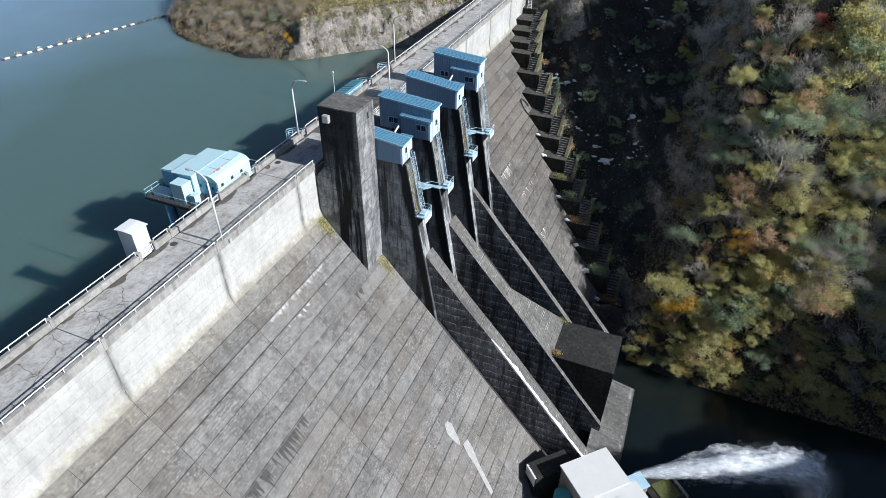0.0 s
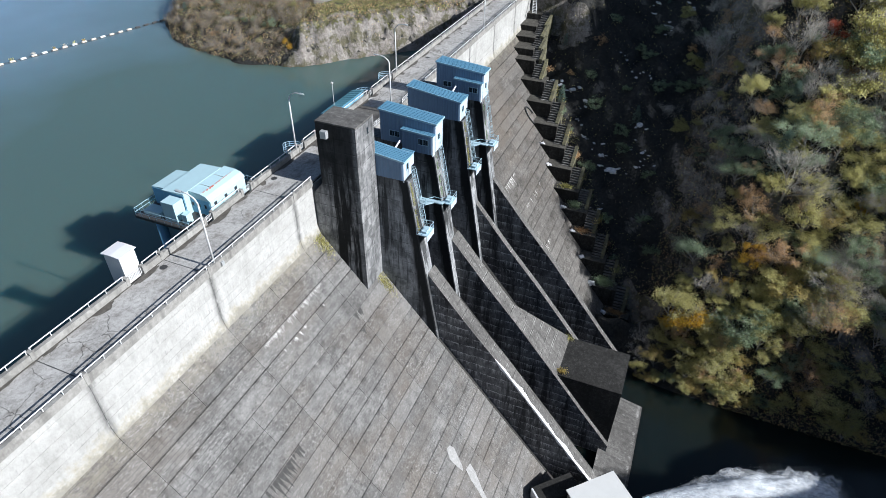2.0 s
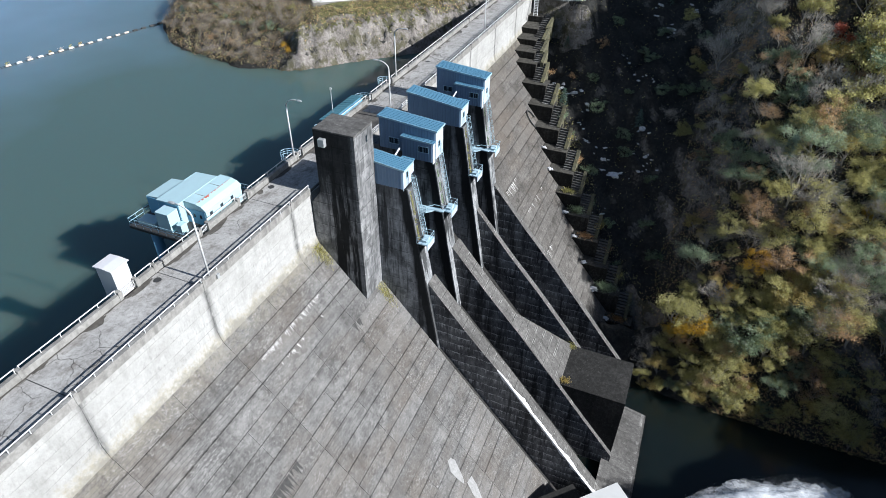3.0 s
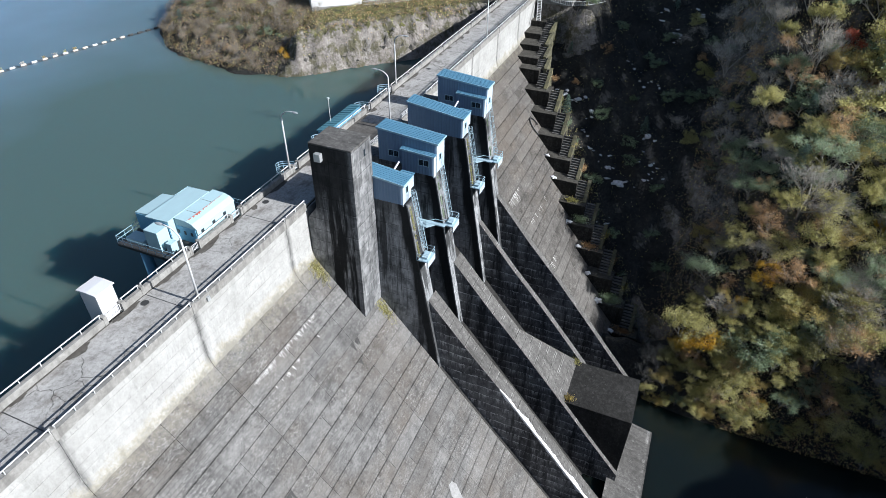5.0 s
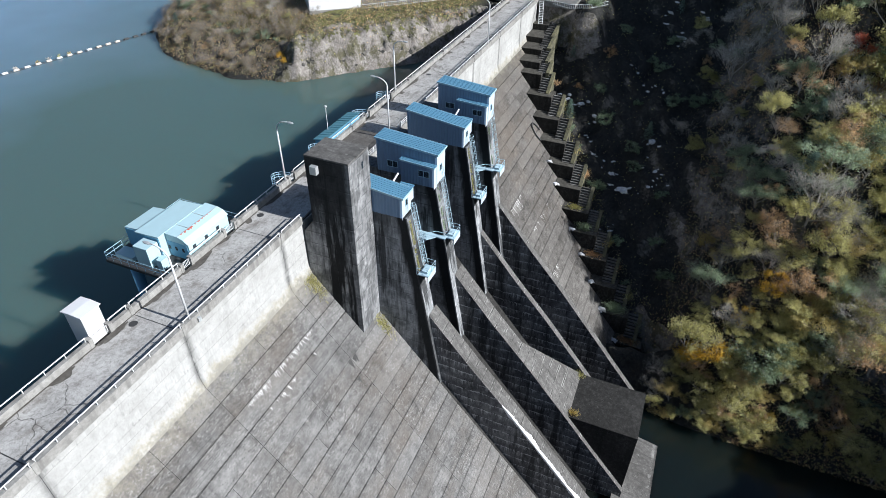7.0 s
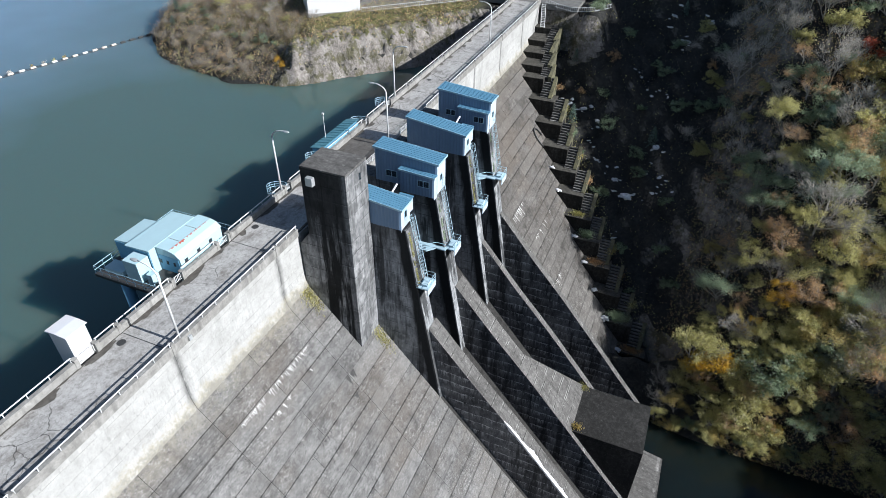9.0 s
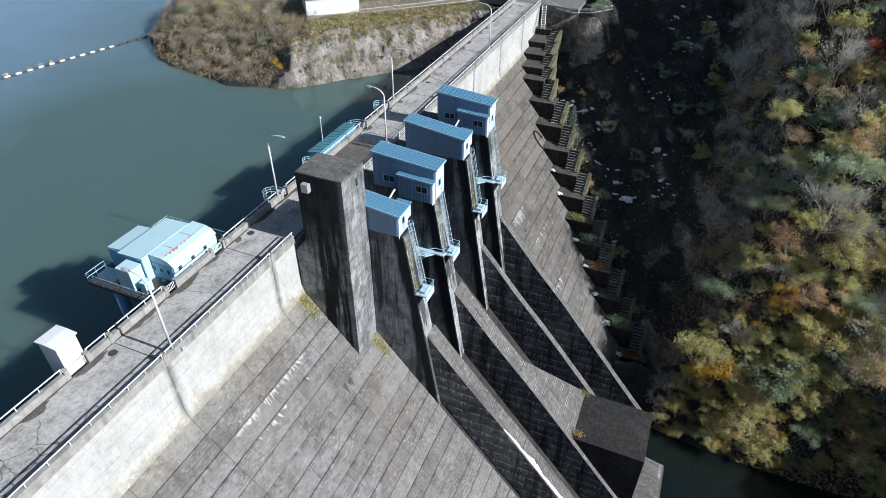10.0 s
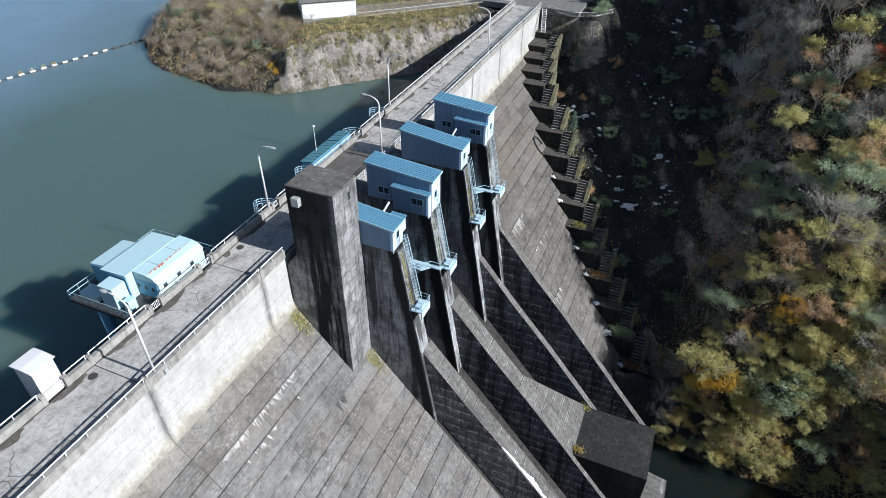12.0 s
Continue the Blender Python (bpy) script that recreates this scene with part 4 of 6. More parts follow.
# ---- street lamps ----
def street_lamp(x, y, side, z0, h):
    """side: +1 when the arm reaches towards the lake."""
    lamp = empty("street_lamp", (x, y, z0), "slender white street lamp with a curved arm on the parapet", "street lamp", "crest street lamps")
    part("base", made((x - 0.22, x + 0.22, y - 0.22, y + 0.22, z0 - 0.1, z0 + 0.18), bevel=0.02), M_PARAPET, lamp)
    bm = bmesh.new()
    pts = [(x, y, z0 + 0.1), (x, y, z0 + h * 0.5), (x, y, z0 + h - 1.2)]
    tube(bm, pts, 0.13, 10, 0.095)
    part("pole", bm, M_WHITE_STEEL, lamp, smooth=True)
    bm = bmesh.new()
    arc = [(x, y + side * 1.9 * (1 - math.cos(q)) * 0.98, z0 + h - 1.2 + 1.2 * math.sin(q)) for q in (math.pi / 2 * j / 8 for j in range(9))]
    tube(bm, arc, 0.095, 8, 0.07)
    part("arm", bm, M_WHITE_STEEL, lamp, smooth=True)
    bm = bmesh.new()
    bmesh.ops.create_uvsphere(bm, u_segments=12, v_segments=8, radius=1, matrix=Matrix.Translation((x, y + side * 2.25, z0 + h - 0.02)) @ Matrix.Diagonal((0.2, 0.5, 0.13, 1)))
    part("lamp_head", bm, M_GALV, lamp, "grey oval lamp head", smooth=True)
    return lamp


for x, y, s in ((0.3, 1.85, 1), (27.0, 8.6, -1), (45.1, 1.85, 1), (60.9, 8.6, -1), (91.5, 1.85, 1)):
    street_lamp(x, y, s, 0.5, 9.2)
b = empty("cable_box", (1.2, 1.3, 0), "grey cable coil and junction box at the lamp foot", "junction box")
part("box", made((0.95, 1.35, 1.35, 1.6, -0.1, 0.45), bevel=0.02), M_GALV, b)


# ---- balconies, gauge house and kiosk on the lake side ----
def balcony(x, w):
    bal = empty("balcony", (x, 9.8, 0), "small semicircular railed steel balcony over the lake", "balcony", "lake balconies")
    r = w / 2
    arc = [(x + r * math.cos(q), 8.95 + 2.0 * math.sin(q)) for q in (math.pi * j / 14 for j in range(15))]
    bm = bmesh.new()
    lo = [bm.verts.new((px, py, -0.25)) for px, py in arc]
    hi = [bm.verts.new((px, py, -0.1)) for px, py in arc]
    bm.faces.new(lo[::-1]), bm.faces.new(hi)
    for i in range(15):
        j = (i + 1) % 15
        bm.faces.new((lo[i], lo[j], hi[j], hi[i]))
    part("floor", bm, M_IRON, bal, "dark grating floor")
    for zz in (0.3, 0.65, 1.0):
        part("rail", bars((0.035, [(px, py, zz) for px, py in arc]), n=6), M_TRIM, bal)
    for px, py in arc[::2]:
        part("post", bars((0.03, [(px, py, -0.1), (px, py, 1.0)]), n=6), M_TRIM, bal)


for bx, bw in ((27.3, 2.6), (36.6, 2.4), (49.8, 2.6), (58.2, 2.6)):
    balcony(bx, bw)
gh = empty("gauge_house", (43, 10, 0), "low teal-roofed gauge house along the lake parapet", "gauge house")
part("body", made((38.2, 48.4, 8.95, 10.9, -2.5, 1.2), bevel=0.03), M_INTAKE_BLUE, gh)
bm = bmesh.new()
prism(bm, [(8.9, 1.55), (11.1, 1.2), (11.1, 1.3), (8.9, 1.65)], 38.0, 48.6)
for i in range(1, 12):
    x = 38 + 10.6 * i / 12
    prism(bm, [(8.9, 1.65), (11.1, 1.3), (11.1, 1.36), (8.9, 1.71)], x - 0.03, x + 0.03)
part("roof", bm, M_TEAL, gh, "teal sheet roof")
pole = empty("antenna_mast", (41.5, 11.0, 1.3), "thin white antenna mast on the gauge house", "mast")
part("mast", bars((0.045, [(41.5, 10.6, 1.2), (41.5, 10.6, 5.2)]), n=6), M_WHITE_STEEL, pole)
part("sensor", made((41.35, 41.65, 10.45, 10.75, 5.1, 5.35), bevel=0.04), M_WHITE_STEEL, pole)

kiosk = empty("kiosk", (-4.5, 10.1, 0), "white sheet-metal equipment kiosk with a gabled roof over the lake", "kiosk")
part("body", made((-5.5, -3.4, 9.0, 11.2, -0.8, 3.3), bevel=0.02), M_KIOSK, kiosk)
bm = bmesh.new()
prism(bm, [(8.8, 3.28), (11.4, 3.28), (11.4, 3.38), (10.1, 3.46), (8.8, 3.38)], -5.65, -3.25)
part("roof", bm, M_KIOSK, kiosk)
part("door", made((-3.4, -3.36, 9.5, 10.6, 0.1, 2.2)), M_KIOSK, kiosk)
part("bracket", made((-5.3, -3.6, 8.9, 11.1, -1.1, -0.82)), M_IRON, kiosk)

# ---- intake platform ----
intake = empty("intake_platform", (12, 14, 0), "pale aqua intake house on a railed steel platform over the lake", "intake house")
part("platform", made((5.2, 17.8, 8.95, 18.6, -0.75, -0.35), bevel=0.03), M_IRON, intake, "dark steel platform deck")
for px, py in ((7.0, 16.6), (16.2, 16.6), (7.0, 10.5), (16.2, 10.5)):
    part("pillar", bars((0.65, [(px, py, -26), (px, py, -0.75)]), n=20), M_INTAKE_BLUE, intake, "blue painted steel pillar", smooth=True)
bm = bmesh.new()
prism(bm, [(12.3, -0.35), (15.6, -0.35), (15.6, 2.62), (12.3, 2.78)], 7.9, 15.1)
part("house", bm, M_INTAKE, intake)
bm = bmesh.new()
prism(bm, [(9.15, -0.35), (12.29, -0.35), (12.29, 2.74), (10.5, 2.68), (9.75, 2.45), (9.15, 1.9)], 8.9, 15.7)
part("front_house", bm, M_INTAKE, intake)
bm = bmesh.new()
prism(bm, [(12.25, 2.8), (15.7, 2.64), (15.7, 2.7), (12.25, 2.87)], 7.8, 15.2)
hr = part("house_roof", bm, M_INTAKE, intake, "faded aqua roof")
bm = bmesh.new()
prism(bm, [(9.1, 1.92), (9.72, 2.48), (10.48, 2.71), (12.24, 2.78), (12.24, 2.83), (10.46, 2.76), (9.68, 2.53), (9.06, 1.96)], 8.8, 15.8)
fr = part("front_roof", bm, M_INTAKE, intake, "faded aqua roof with a rounded edge and rust streaks")
for sx in (10.7, 13.4):
    part("roof_seam", made((sx, sx + 0.05, 10.5, 12.2, 2.7, 2.845)), M_GALV, fr)
part("roof_seam", made((8.9, 15.7, 10.44, 10.5, 2.7, 2.775)), M_GALV, fr)
def rust_band(x0, x1, deep, seed):
    """A ragged rust stain that runs down from the roof seam."""
    bm = bmesh.new()
    rows = []
    n = int((x1 - x0) / 0.05)
    for i in range(n + 1):
        x = x0 + (x1 - x0) * i / n
        d = 0.02 + deep * max(0, 0.35 + noise.noise((x * 3.1, seed, 0)) + 0.5 * noise.noise((x * 11, seed, 3)))
        y = 10.44 - d
        z = 2.71 + (y - 10.48) * 0.303 + 0.056
        rows.append((bm.verts.new((x, 10.45, 2.775)), bm.verts.new((x, y, z + 0.012))))
    for p, q in zip(rows, rows[1:]):
        bm.faces.new((p[0], p[1], q[1], q[0]))
    part("rust_streak", bm, M_RUST, fr, "red rust stain along the roof seam")


for x0, x1, deep in ((9.9, 11.3, 0.38), (11.7, 12.6, 0.26), (12.9, 14.0, 0.12), (9.2, 9.7, 0.08), (14.3, 15.0, 0.06)):
    rust_band(x0, x1, deep, x0 * 3)
bm = bmesh.new()
prism(bm, [(15.6, -0.35), (18.2, -0.35), (18.2, 2.2), (15.6, 2.45)], 8.6, 13.2)
part("annex", bm, M_INTAKE, intake)
part("end_panel", made((8.85, 8.9, 9.4, 12.2, -0.3, 1.8), (7.85, 7.9, 12.4, 15.5, -0.3, 2.5), (8.55, 8.6, 15.7, 18.1, -0.3, 2.1)), M_INTAKE_BLUE, intake, "sky blue end panels")
for wy in (10.2, 11.2, 12.2):
    part("window", made((8.81, 8.85, wy - 0.3, wy, 0.7, 1.2)), M_GLASS, intake)
for wx in (9.5, 11.5, 13.5):
    part("window", made((wx, wx + 0.5, 9.12, 9.15, 1.0, 1.5)), M_GLASS, intake)
part("booth", made((6.0, 7.7, 12.4, 14.4, -0.35, 2.3), bevel=0.04), M_INTAKE, intake, "pale aqua equipment booth")
part("locker", made((6.2, 7.2, 10.9, 11.7, -0.35, 1.0), bevel=0.03), M_INTAKE, intake)
part("bench", made((6.0, 7.6, 15.2, 17.8, -0.35, 0.25), bevel=0.04), M_INTAKE, intake)
edge = [(17.7, 9.1), (17.7, 18.5), (5.3, 18.5), (5.3, 9.05)]
for zz in (0.15, 0.7):
    part("rail", bars((0.035, [(px, py, zz) for px, py in edge]), n=6), M_TRIM, intake)
for i in range(11):
    part("post", bars((0.03, [(5.3 + 1.24 * i, 18.5, -0.35), (5.3 + 1.24 * i, 18.5, 0.7)]), n=6), M_TRIM, intake)
for i in range(8):
    part("post", bars((0.03, [(5.3, 9.1 + 1.2 * i, -0.35), (5.3, 9.1 + 1.2 * i, 0.7)]), n=6), M_TRIM, intake)

for i in range(8):
    part("post", bars((0.03, [(17.7, 9.2 + 1.2 * i, -0.35), (17.7, 9.2 + 1.2 * i, 0.7)]), n=6), M_TRIM, intake)

# ---- float line on the lake ----
boom = empty("float_boom", (70, 107, LAKE), "line of weathered cream floats on twin cables across the lake", "float line")
line = [(98, 100.5), (55, 110.2), (10, 122)]
float_line = []
for (xa, ya), (xb, yb) in zip(line, line[1:]):
    n = 17
    float_line += [(xa + (xb - xa) * i / n, ya + (yb - ya) * i / n) for i in range(n)]
for side in (-0.45, 0.45):
    part("cable", bars((0.05, [(px + side * 0.2, py + side, LAKE + 0.08) for px, py in float_line]), n=5), M_IRON, boom)
random.seed(7)
for i, (px, py) in enumerate(float_line):
    bm = bmesh.new()
    bmesh.ops.create_cone(bm, cap_ends=True, segments=12, radius1=0.33, radius2=0.33, depth=1.25, matrix=Matrix.Translation((px, py, LAKE + 0.16)) @ Euler((0, math.pi / 2, math.atan2(9.7, -43))).to_matrix().to_4x4())
    bmesh.ops.bevel(bm, geom=bm.edges[:], offset=0.06, segments=1, affect="EDGES")
    part("float", bm, M_IRON if i < 5 else random.choice((M_ORANGE, M_ORANGE, M_WHITE_STEEL)), boom)

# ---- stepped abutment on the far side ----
# Lit block tops get their own lighter colour against the shaded fronts.
M_CAP = concrete("lighter abutment top", (0.05, 0.047, 0.04), (0.095, 0.09, 0.078), (0.17, 0.16, 0.14), 0.5, 0.4)
M_CHEEK = concrete("mossy concrete", (0.07, 0.066, 0.045), (0.13, 0.125, 0.085), (0.22, 0.21, 0.15), 0.4, 0.4, lichen=0.6)
random.seed(5)
for i, (x, y, z) in enumerate(STEP):
    s = empty("abutment_step", (x, y, z), "dark stepped concrete abutment block with a concrete stair beside it", "abutment block", "abutment steps")
    w = 6.2 if i > 4 else 5.2
    back = x + 4.6 if i == 0 else STEP[i - 1][0] + 0.6
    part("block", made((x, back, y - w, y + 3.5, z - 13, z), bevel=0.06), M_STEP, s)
    part("cap", made((x - 0.06, back - 0.7, y - w + 0.05, y - 0.05, z + 0.004, z + 0.16), bevel=0.04), M_CAP, s, "lighter top of the block")
    if i + 1 < len(STEP):
        nx2, ny2, nz2 = STEP[i + 1]
        a, b = Vector((x + 2.4, 0, z + 0.1)), Vector((nx2 + 1.4, 0, nz2 + 0.1))
        for name, k0, k1, hgt, mat, words in (("stair_body", y - w - 2.1, y - w - 0.02, -0.28, M_BLOCK, "dark mass below the treads"), ("stair_cheek", y - w - 2.9, y - w - 2.12, 0.25, M_CHEEK, "mossy concrete stair cheek")):
            bm = bmesh.new()
            lo = [(a.x, a.z + hgt), (b.x, b.z + hgt), (b.x, b.z - 4), (a.x, a.z - 6)]
            v0, v1 = [bm.verts.new((px, k0, pz)) for px, pz in lo], [bm.verts.new((px, k1, pz)) for px, pz in lo]
            fs = [bm.faces.new(v0), bm.faces.new(v1)] + [bm.faces.new((v0[q], v0[(q + 1) % 4], v1[(q + 1) % 4], v1[q])) for q in range(4)]
            bmesh.ops.recalc_face_normals(bm, faces=fs)
            part(name, bm, mat, s, words)
        n = 9 if i > 3 else 6
        for j in range(n):
            p = a.lerp(b, (j + 0.5) / n)
            part("tread", made((p.x - 0.17, p.x + 0.17, y - w - 2.1, y - w - 0.04, p.z - 0.3, p.z)), M_RIBTOP, s)
    if i in (8, 9, 11, 12, 13, 14, 15):
        c = tagged(obj("lime_crust", bmesh.new(), M_KIOSK), "lumpy white lime crust at the edge of the dam face", "lime crust", "lime crusts")
        bm = bmesh.new()
        bmesh.ops.create_icosphere(bm, subdivisions=3, radius=0.5)
        for v in bm.verts:
            v.co *= 1 + 0.6 * noise.noise(v.co * 3 + Vector((i * 4, 0, 0)))
            big = 1.7 if i == 14 else 1.15
            v.co = Vector((v.co.x * 0.8 * big + x + 0.4, v.co.y * 1.3 * big + y - 0.4, v.co.z * 0.8 * big + z + 0.15))
        bm.to_mesh(c.data)
        bm.free()


# ---- valve house at the toe ----
def turned_box(bm, o, u0, u1, v0, v1, z0, z1):
    """A box whose plan is turned by 45 degrees about the corner o."""
    s = math.sqrt(0.5)
    c = [(o[0] + s * u - s * v, o[1] - s * u - s * v) for u, v in ((u0, v0), (u1, v0), (u1, v1), (u0, v1))]
    lo, hi = [bm.verts.new((*p, z0)) for p in c], [bm.verts.new((*p, z1)) for p in c]
    fs = [bm.faces.new(lo), bm.faces.new(hi)] + [bm.faces.new((lo[i], lo[(i + 1) % 4], hi[(i + 1) % 4], hi[i])) for i in range(4)]
    bmesh.ops.recalc_face_normals(bm, faces=fs)


def turned(*b):
    bm = bmesh.new()
    turned_box(bm, *b)
    return bm


k = Mat("short grass", 0.9)
k.color(k.ramp(k.noise(2.2, 6, 0.8), (0.3, (0.04, 0.05, 0.018)), (0.65, (0.13, 0.14, 0.055))))
k.bump(k.noise(9, 4), 0.8, 0.08)
M_TURF = k.m
VO = (19.6, -40.2)
vh = empty("valve_house", (18, -48, -57), "valve house with pale flat roofs and blue eaves at the toe", "valve house")
part("wall", turned(VO, 0.3, 8.9, 0.8, 7.4, -60, -47.2), M_PARAPET, vh)
part("flat_roof", turned(VO, 0, 9.2, 0.5, 7.6, -47.2, -46.9), M_ROOF_WHITE, vh, "pale flat roof slab")
part("low_wall", turned(VO, 2.4, 9.8, 7.8, 16.6, -60, -47.4), M_PARAPET, vh)
part("low_roof", turned(VO, 2.0, 10.2, 7.62, 17, -47.4, -47.1), M_ROOF_WHITE, vh, "pale lower roof slab")
part("roof_joint", turned(VO, 3.4, 6.2, 8.9, 8.96, -47.1, -47.06), M_GALV, vh)
bm = bmesh.new()
turned_box(bm, VO, 9.3, 13.2, 5.4, 8.4, -49.6, -49.4)
for i in range(10):
    turned_box(bm, VO, 9.3, 13.2, 5.5 + 0.3 * i, 5.58 + 0.3 * i, -49.4, -49.3)
part("eaves_roof", bm, M_SKY_STEEL, vh, "pale blue ribbed eaves roof")
part("eaves_wall", turned(VO, 9.4, 13.0, 5.6, 8.2, -58, -49.6), M_PARAPET, vh)
yard = empty("yard_rail", (24, -54, -51), "grey steel rail round a small grassy terrace", "railing")
part("terrace", turned(VO, 13.3, 18.6, 5.8, 12, -59, -51.5), M_STEP, yard)
part("turf", turned(VO, 14.6, 18.2, 7.4, 11.0, -51.5, -51.38), M_TURF, yard, "short green grass")
VP = lambda u, v: (VO[0] + 0.7071 * (u - v), VO[1] - 0.7071 * (u + v))
for p0, p1 in ((VP(13.4, 5.9), VP(18.5, 5.9)), (VP(18.5, 5.9), VP(18.5, 11.9))):
    for zz in (-50.9, -50.4):
        part("rail", bars((0.05, [(*p0, zz), (*p1, zz)]), n=6), M_WHITE_STEEL, yard)
    for i in range(7):
        q = (p0[0] + (p1[0] - p0[0]) * i / 6, p0[1] + (p1[1] - p0[1]) * i / 6)
        part("post", bars((0.04, [(*q, -51.5), (*q, -50.4)]), n=6), M_WHITE_STEEL, yard)
# The chamber's blackness is shade, given by its near-black concrete.
pump = empty("valve_chamber", (20, -38, -52), "concrete valve chamber at the toe, its shade in the dark colour", "valve chamber")
part("chamber", turned((18.8, -35.0), 0, 7.6, 0, 3.4, -60, -49.2), M_BLOCK, pump)
part("lime_stain", turned((18.8, -35.0), -0.04, 0.25, 0.2, 3.2, -51.5, -49.15), M_KIOSK, pump, "white lime crust")
tank = empty("water_tank", (16.2, -42.2, -50.5), "round turquoise water tank", "tank")
bm = bmesh.new()
bmesh.ops.create_cone(bm, cap_ends=True, segments=32, radius1=1.5, radius2=1.5, depth=9, matrix=Matrix.Translation((16.2, -42.2, -54.6)))
bmesh.ops.bevel(bm, geom=[e for e in bm.edges if all(v.co.z > -51 for v in e.verts)], offset=0.25, segments=3, affect="EDGES")
part("shell", bm, M_TANK, tank)

# ---- water jet from the valve ----
k = Mat("dense white water", 0.8)
k.color(k.ramp(k.noise(0.7, 4, 0.6, scale=(1, 0.3, 1)), (0.3, (0.8, 0.85, 0.88)), (0.6, (0.93, 0.95, 0.97))))
k.bump(k.noise(2.2, 7, 0.8, scale=(1, 0.35, 1)), 0.4, 0.15)
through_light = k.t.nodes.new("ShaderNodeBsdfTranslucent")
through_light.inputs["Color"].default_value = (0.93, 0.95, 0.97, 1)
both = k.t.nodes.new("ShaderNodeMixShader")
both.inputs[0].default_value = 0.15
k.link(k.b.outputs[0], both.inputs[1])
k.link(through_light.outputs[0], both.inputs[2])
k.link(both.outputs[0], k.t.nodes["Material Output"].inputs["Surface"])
M_FOAM = k.m
k = Mat("white droplets", 0.9)
k.color(k.ramp(k.pos.outputs["Random Per Island"], (0.0, (0.82, 0.86, 0.9)), (1.0, (0.95, 0.96, 0.98))))
spread = k.t.nodes.new("ShaderNodeBsdfTranslucent")
k.link(k.b.inputs["Base Color"].links[0].from_socket, spread.inputs["Color"])
both = k.t.nodes.new("ShaderNodeMixShader")
both.inputs[0].default_value = 0.5
k.link(k.b.outputs[0], both.inputs[1])
k.link(spread.outputs[0], both.inputs[2])
k.link(both.outputs[0], k.t.nodes["Material Output"].inputs["Surface"])
M_SPRAY = k.m
JET = [(25.0, -52.9, -50.6), (26.1, -56.0, -49.6), (27.6, -60.0, -48.4), (30.2, -66.7, -46.8), (33.0, -74.0, -46.2), (35.2, -79.5, -47.4), (36.3, -82.3, -50.5), (36.6, -83.3, -57.0)]
jet = tagged(new("water_jet"), "white jet of water shooting from the valve into the pool", "water jet", kind="stuff")


def jet_at(s):
    f = s * (len(JET) - 1)
    j = min(int(f), len(JET) - 2)
    p0, p1, p2, p3 = (np.array(JET[min(max(j + q, 0), len(JET) - 1)]) for q in (-1, 0, 1, 2))
    u = f - j
    return 0.5 * (2 * p1 + (p2 - p0) * u + (2 * p0 - 5 * p1 + 4 * p2 - p3) * u * u + (3 * p1 - p0 - 3 * p2 + p3) * u ** 3)


def jet_radius(s):
    return 0.4 + 2.25 * min(s / 0.5, 1) ** 0.8 + 0.4 * s


def jet_shell(wide, s0, s1, rough, seed):
    """One skin of the jet, its edge ragged."""
    bm = bmesh.new()
    rings = []
    for i in range(100):
        s = s0 + (s1 - s0) * i / 99
        p, r = jet_at(s), jet_radius(s) * wide
        ring = []
        for m in range(36):
            g = 2 * math.pi * m / 36
            q = Vector((p[1] * 0.13 + seed, math.cos(g) * 1.3, math.sin(g) * 1.3 + seed))
            w = 1 + rough * (0.3 + s) * (noise.fractal(q, 0.8, 2.1, 3) + 0.5 * noise.fractal(q * 3.5, 0.8, 2.1, 3))
            ring.append(bm.verts.new(p + np.array((0.95 * math.cos(g), 0.3 * math.cos(g), math.sin(g) - 0.1 * s)) * r * w))
        rings.append(ring)
    for u, v in zip(rings, rings[1:]):
        for m in range(36):
            bm.faces.new((u[m], u[(m + 1) % 36], v[(m + 1) % 36], v[m]))
    return bm




def veil_material(name, thin, thick):
    """A skin of fine spray with gaps that follow the flow."""
    k = Mat(name, 0.9)
    k.b.inputs["Base Color"].default_value = (0.9, 0.93, 0.96, 1)
    gap = k.t.nodes.new("ShaderNodeBsdfTransparent")
    both = k.t.nodes.new("ShaderNodeMixShader")
    k.link(k.ramp(k.noise(0.9, 7, 0.75, scale=(1.4, 0.35, 1.2)), (0.36, thin), (0.64, thick)), both.inputs[0])
    k.link(gap.outputs[0], both.inputs[1])
    k.link(k.b.outputs[0], both.inputs[2])
    k.link(both.outputs[0], k.t.nodes["Material Output"].inputs["Surface"])
    return k.m


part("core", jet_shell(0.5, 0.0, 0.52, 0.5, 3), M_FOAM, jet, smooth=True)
part("veil", jet_shell(0.66, 0.0, 0.97, 0.6, 5), veil_material("dense spray", 0.3, 0.8), jet, smooth=True)
part("veil", jet_shell(0.85, 0.12, 0.98, 0.9, 8), veil_material("thin spray", 0.0, 0.4), jet, smooth=True)


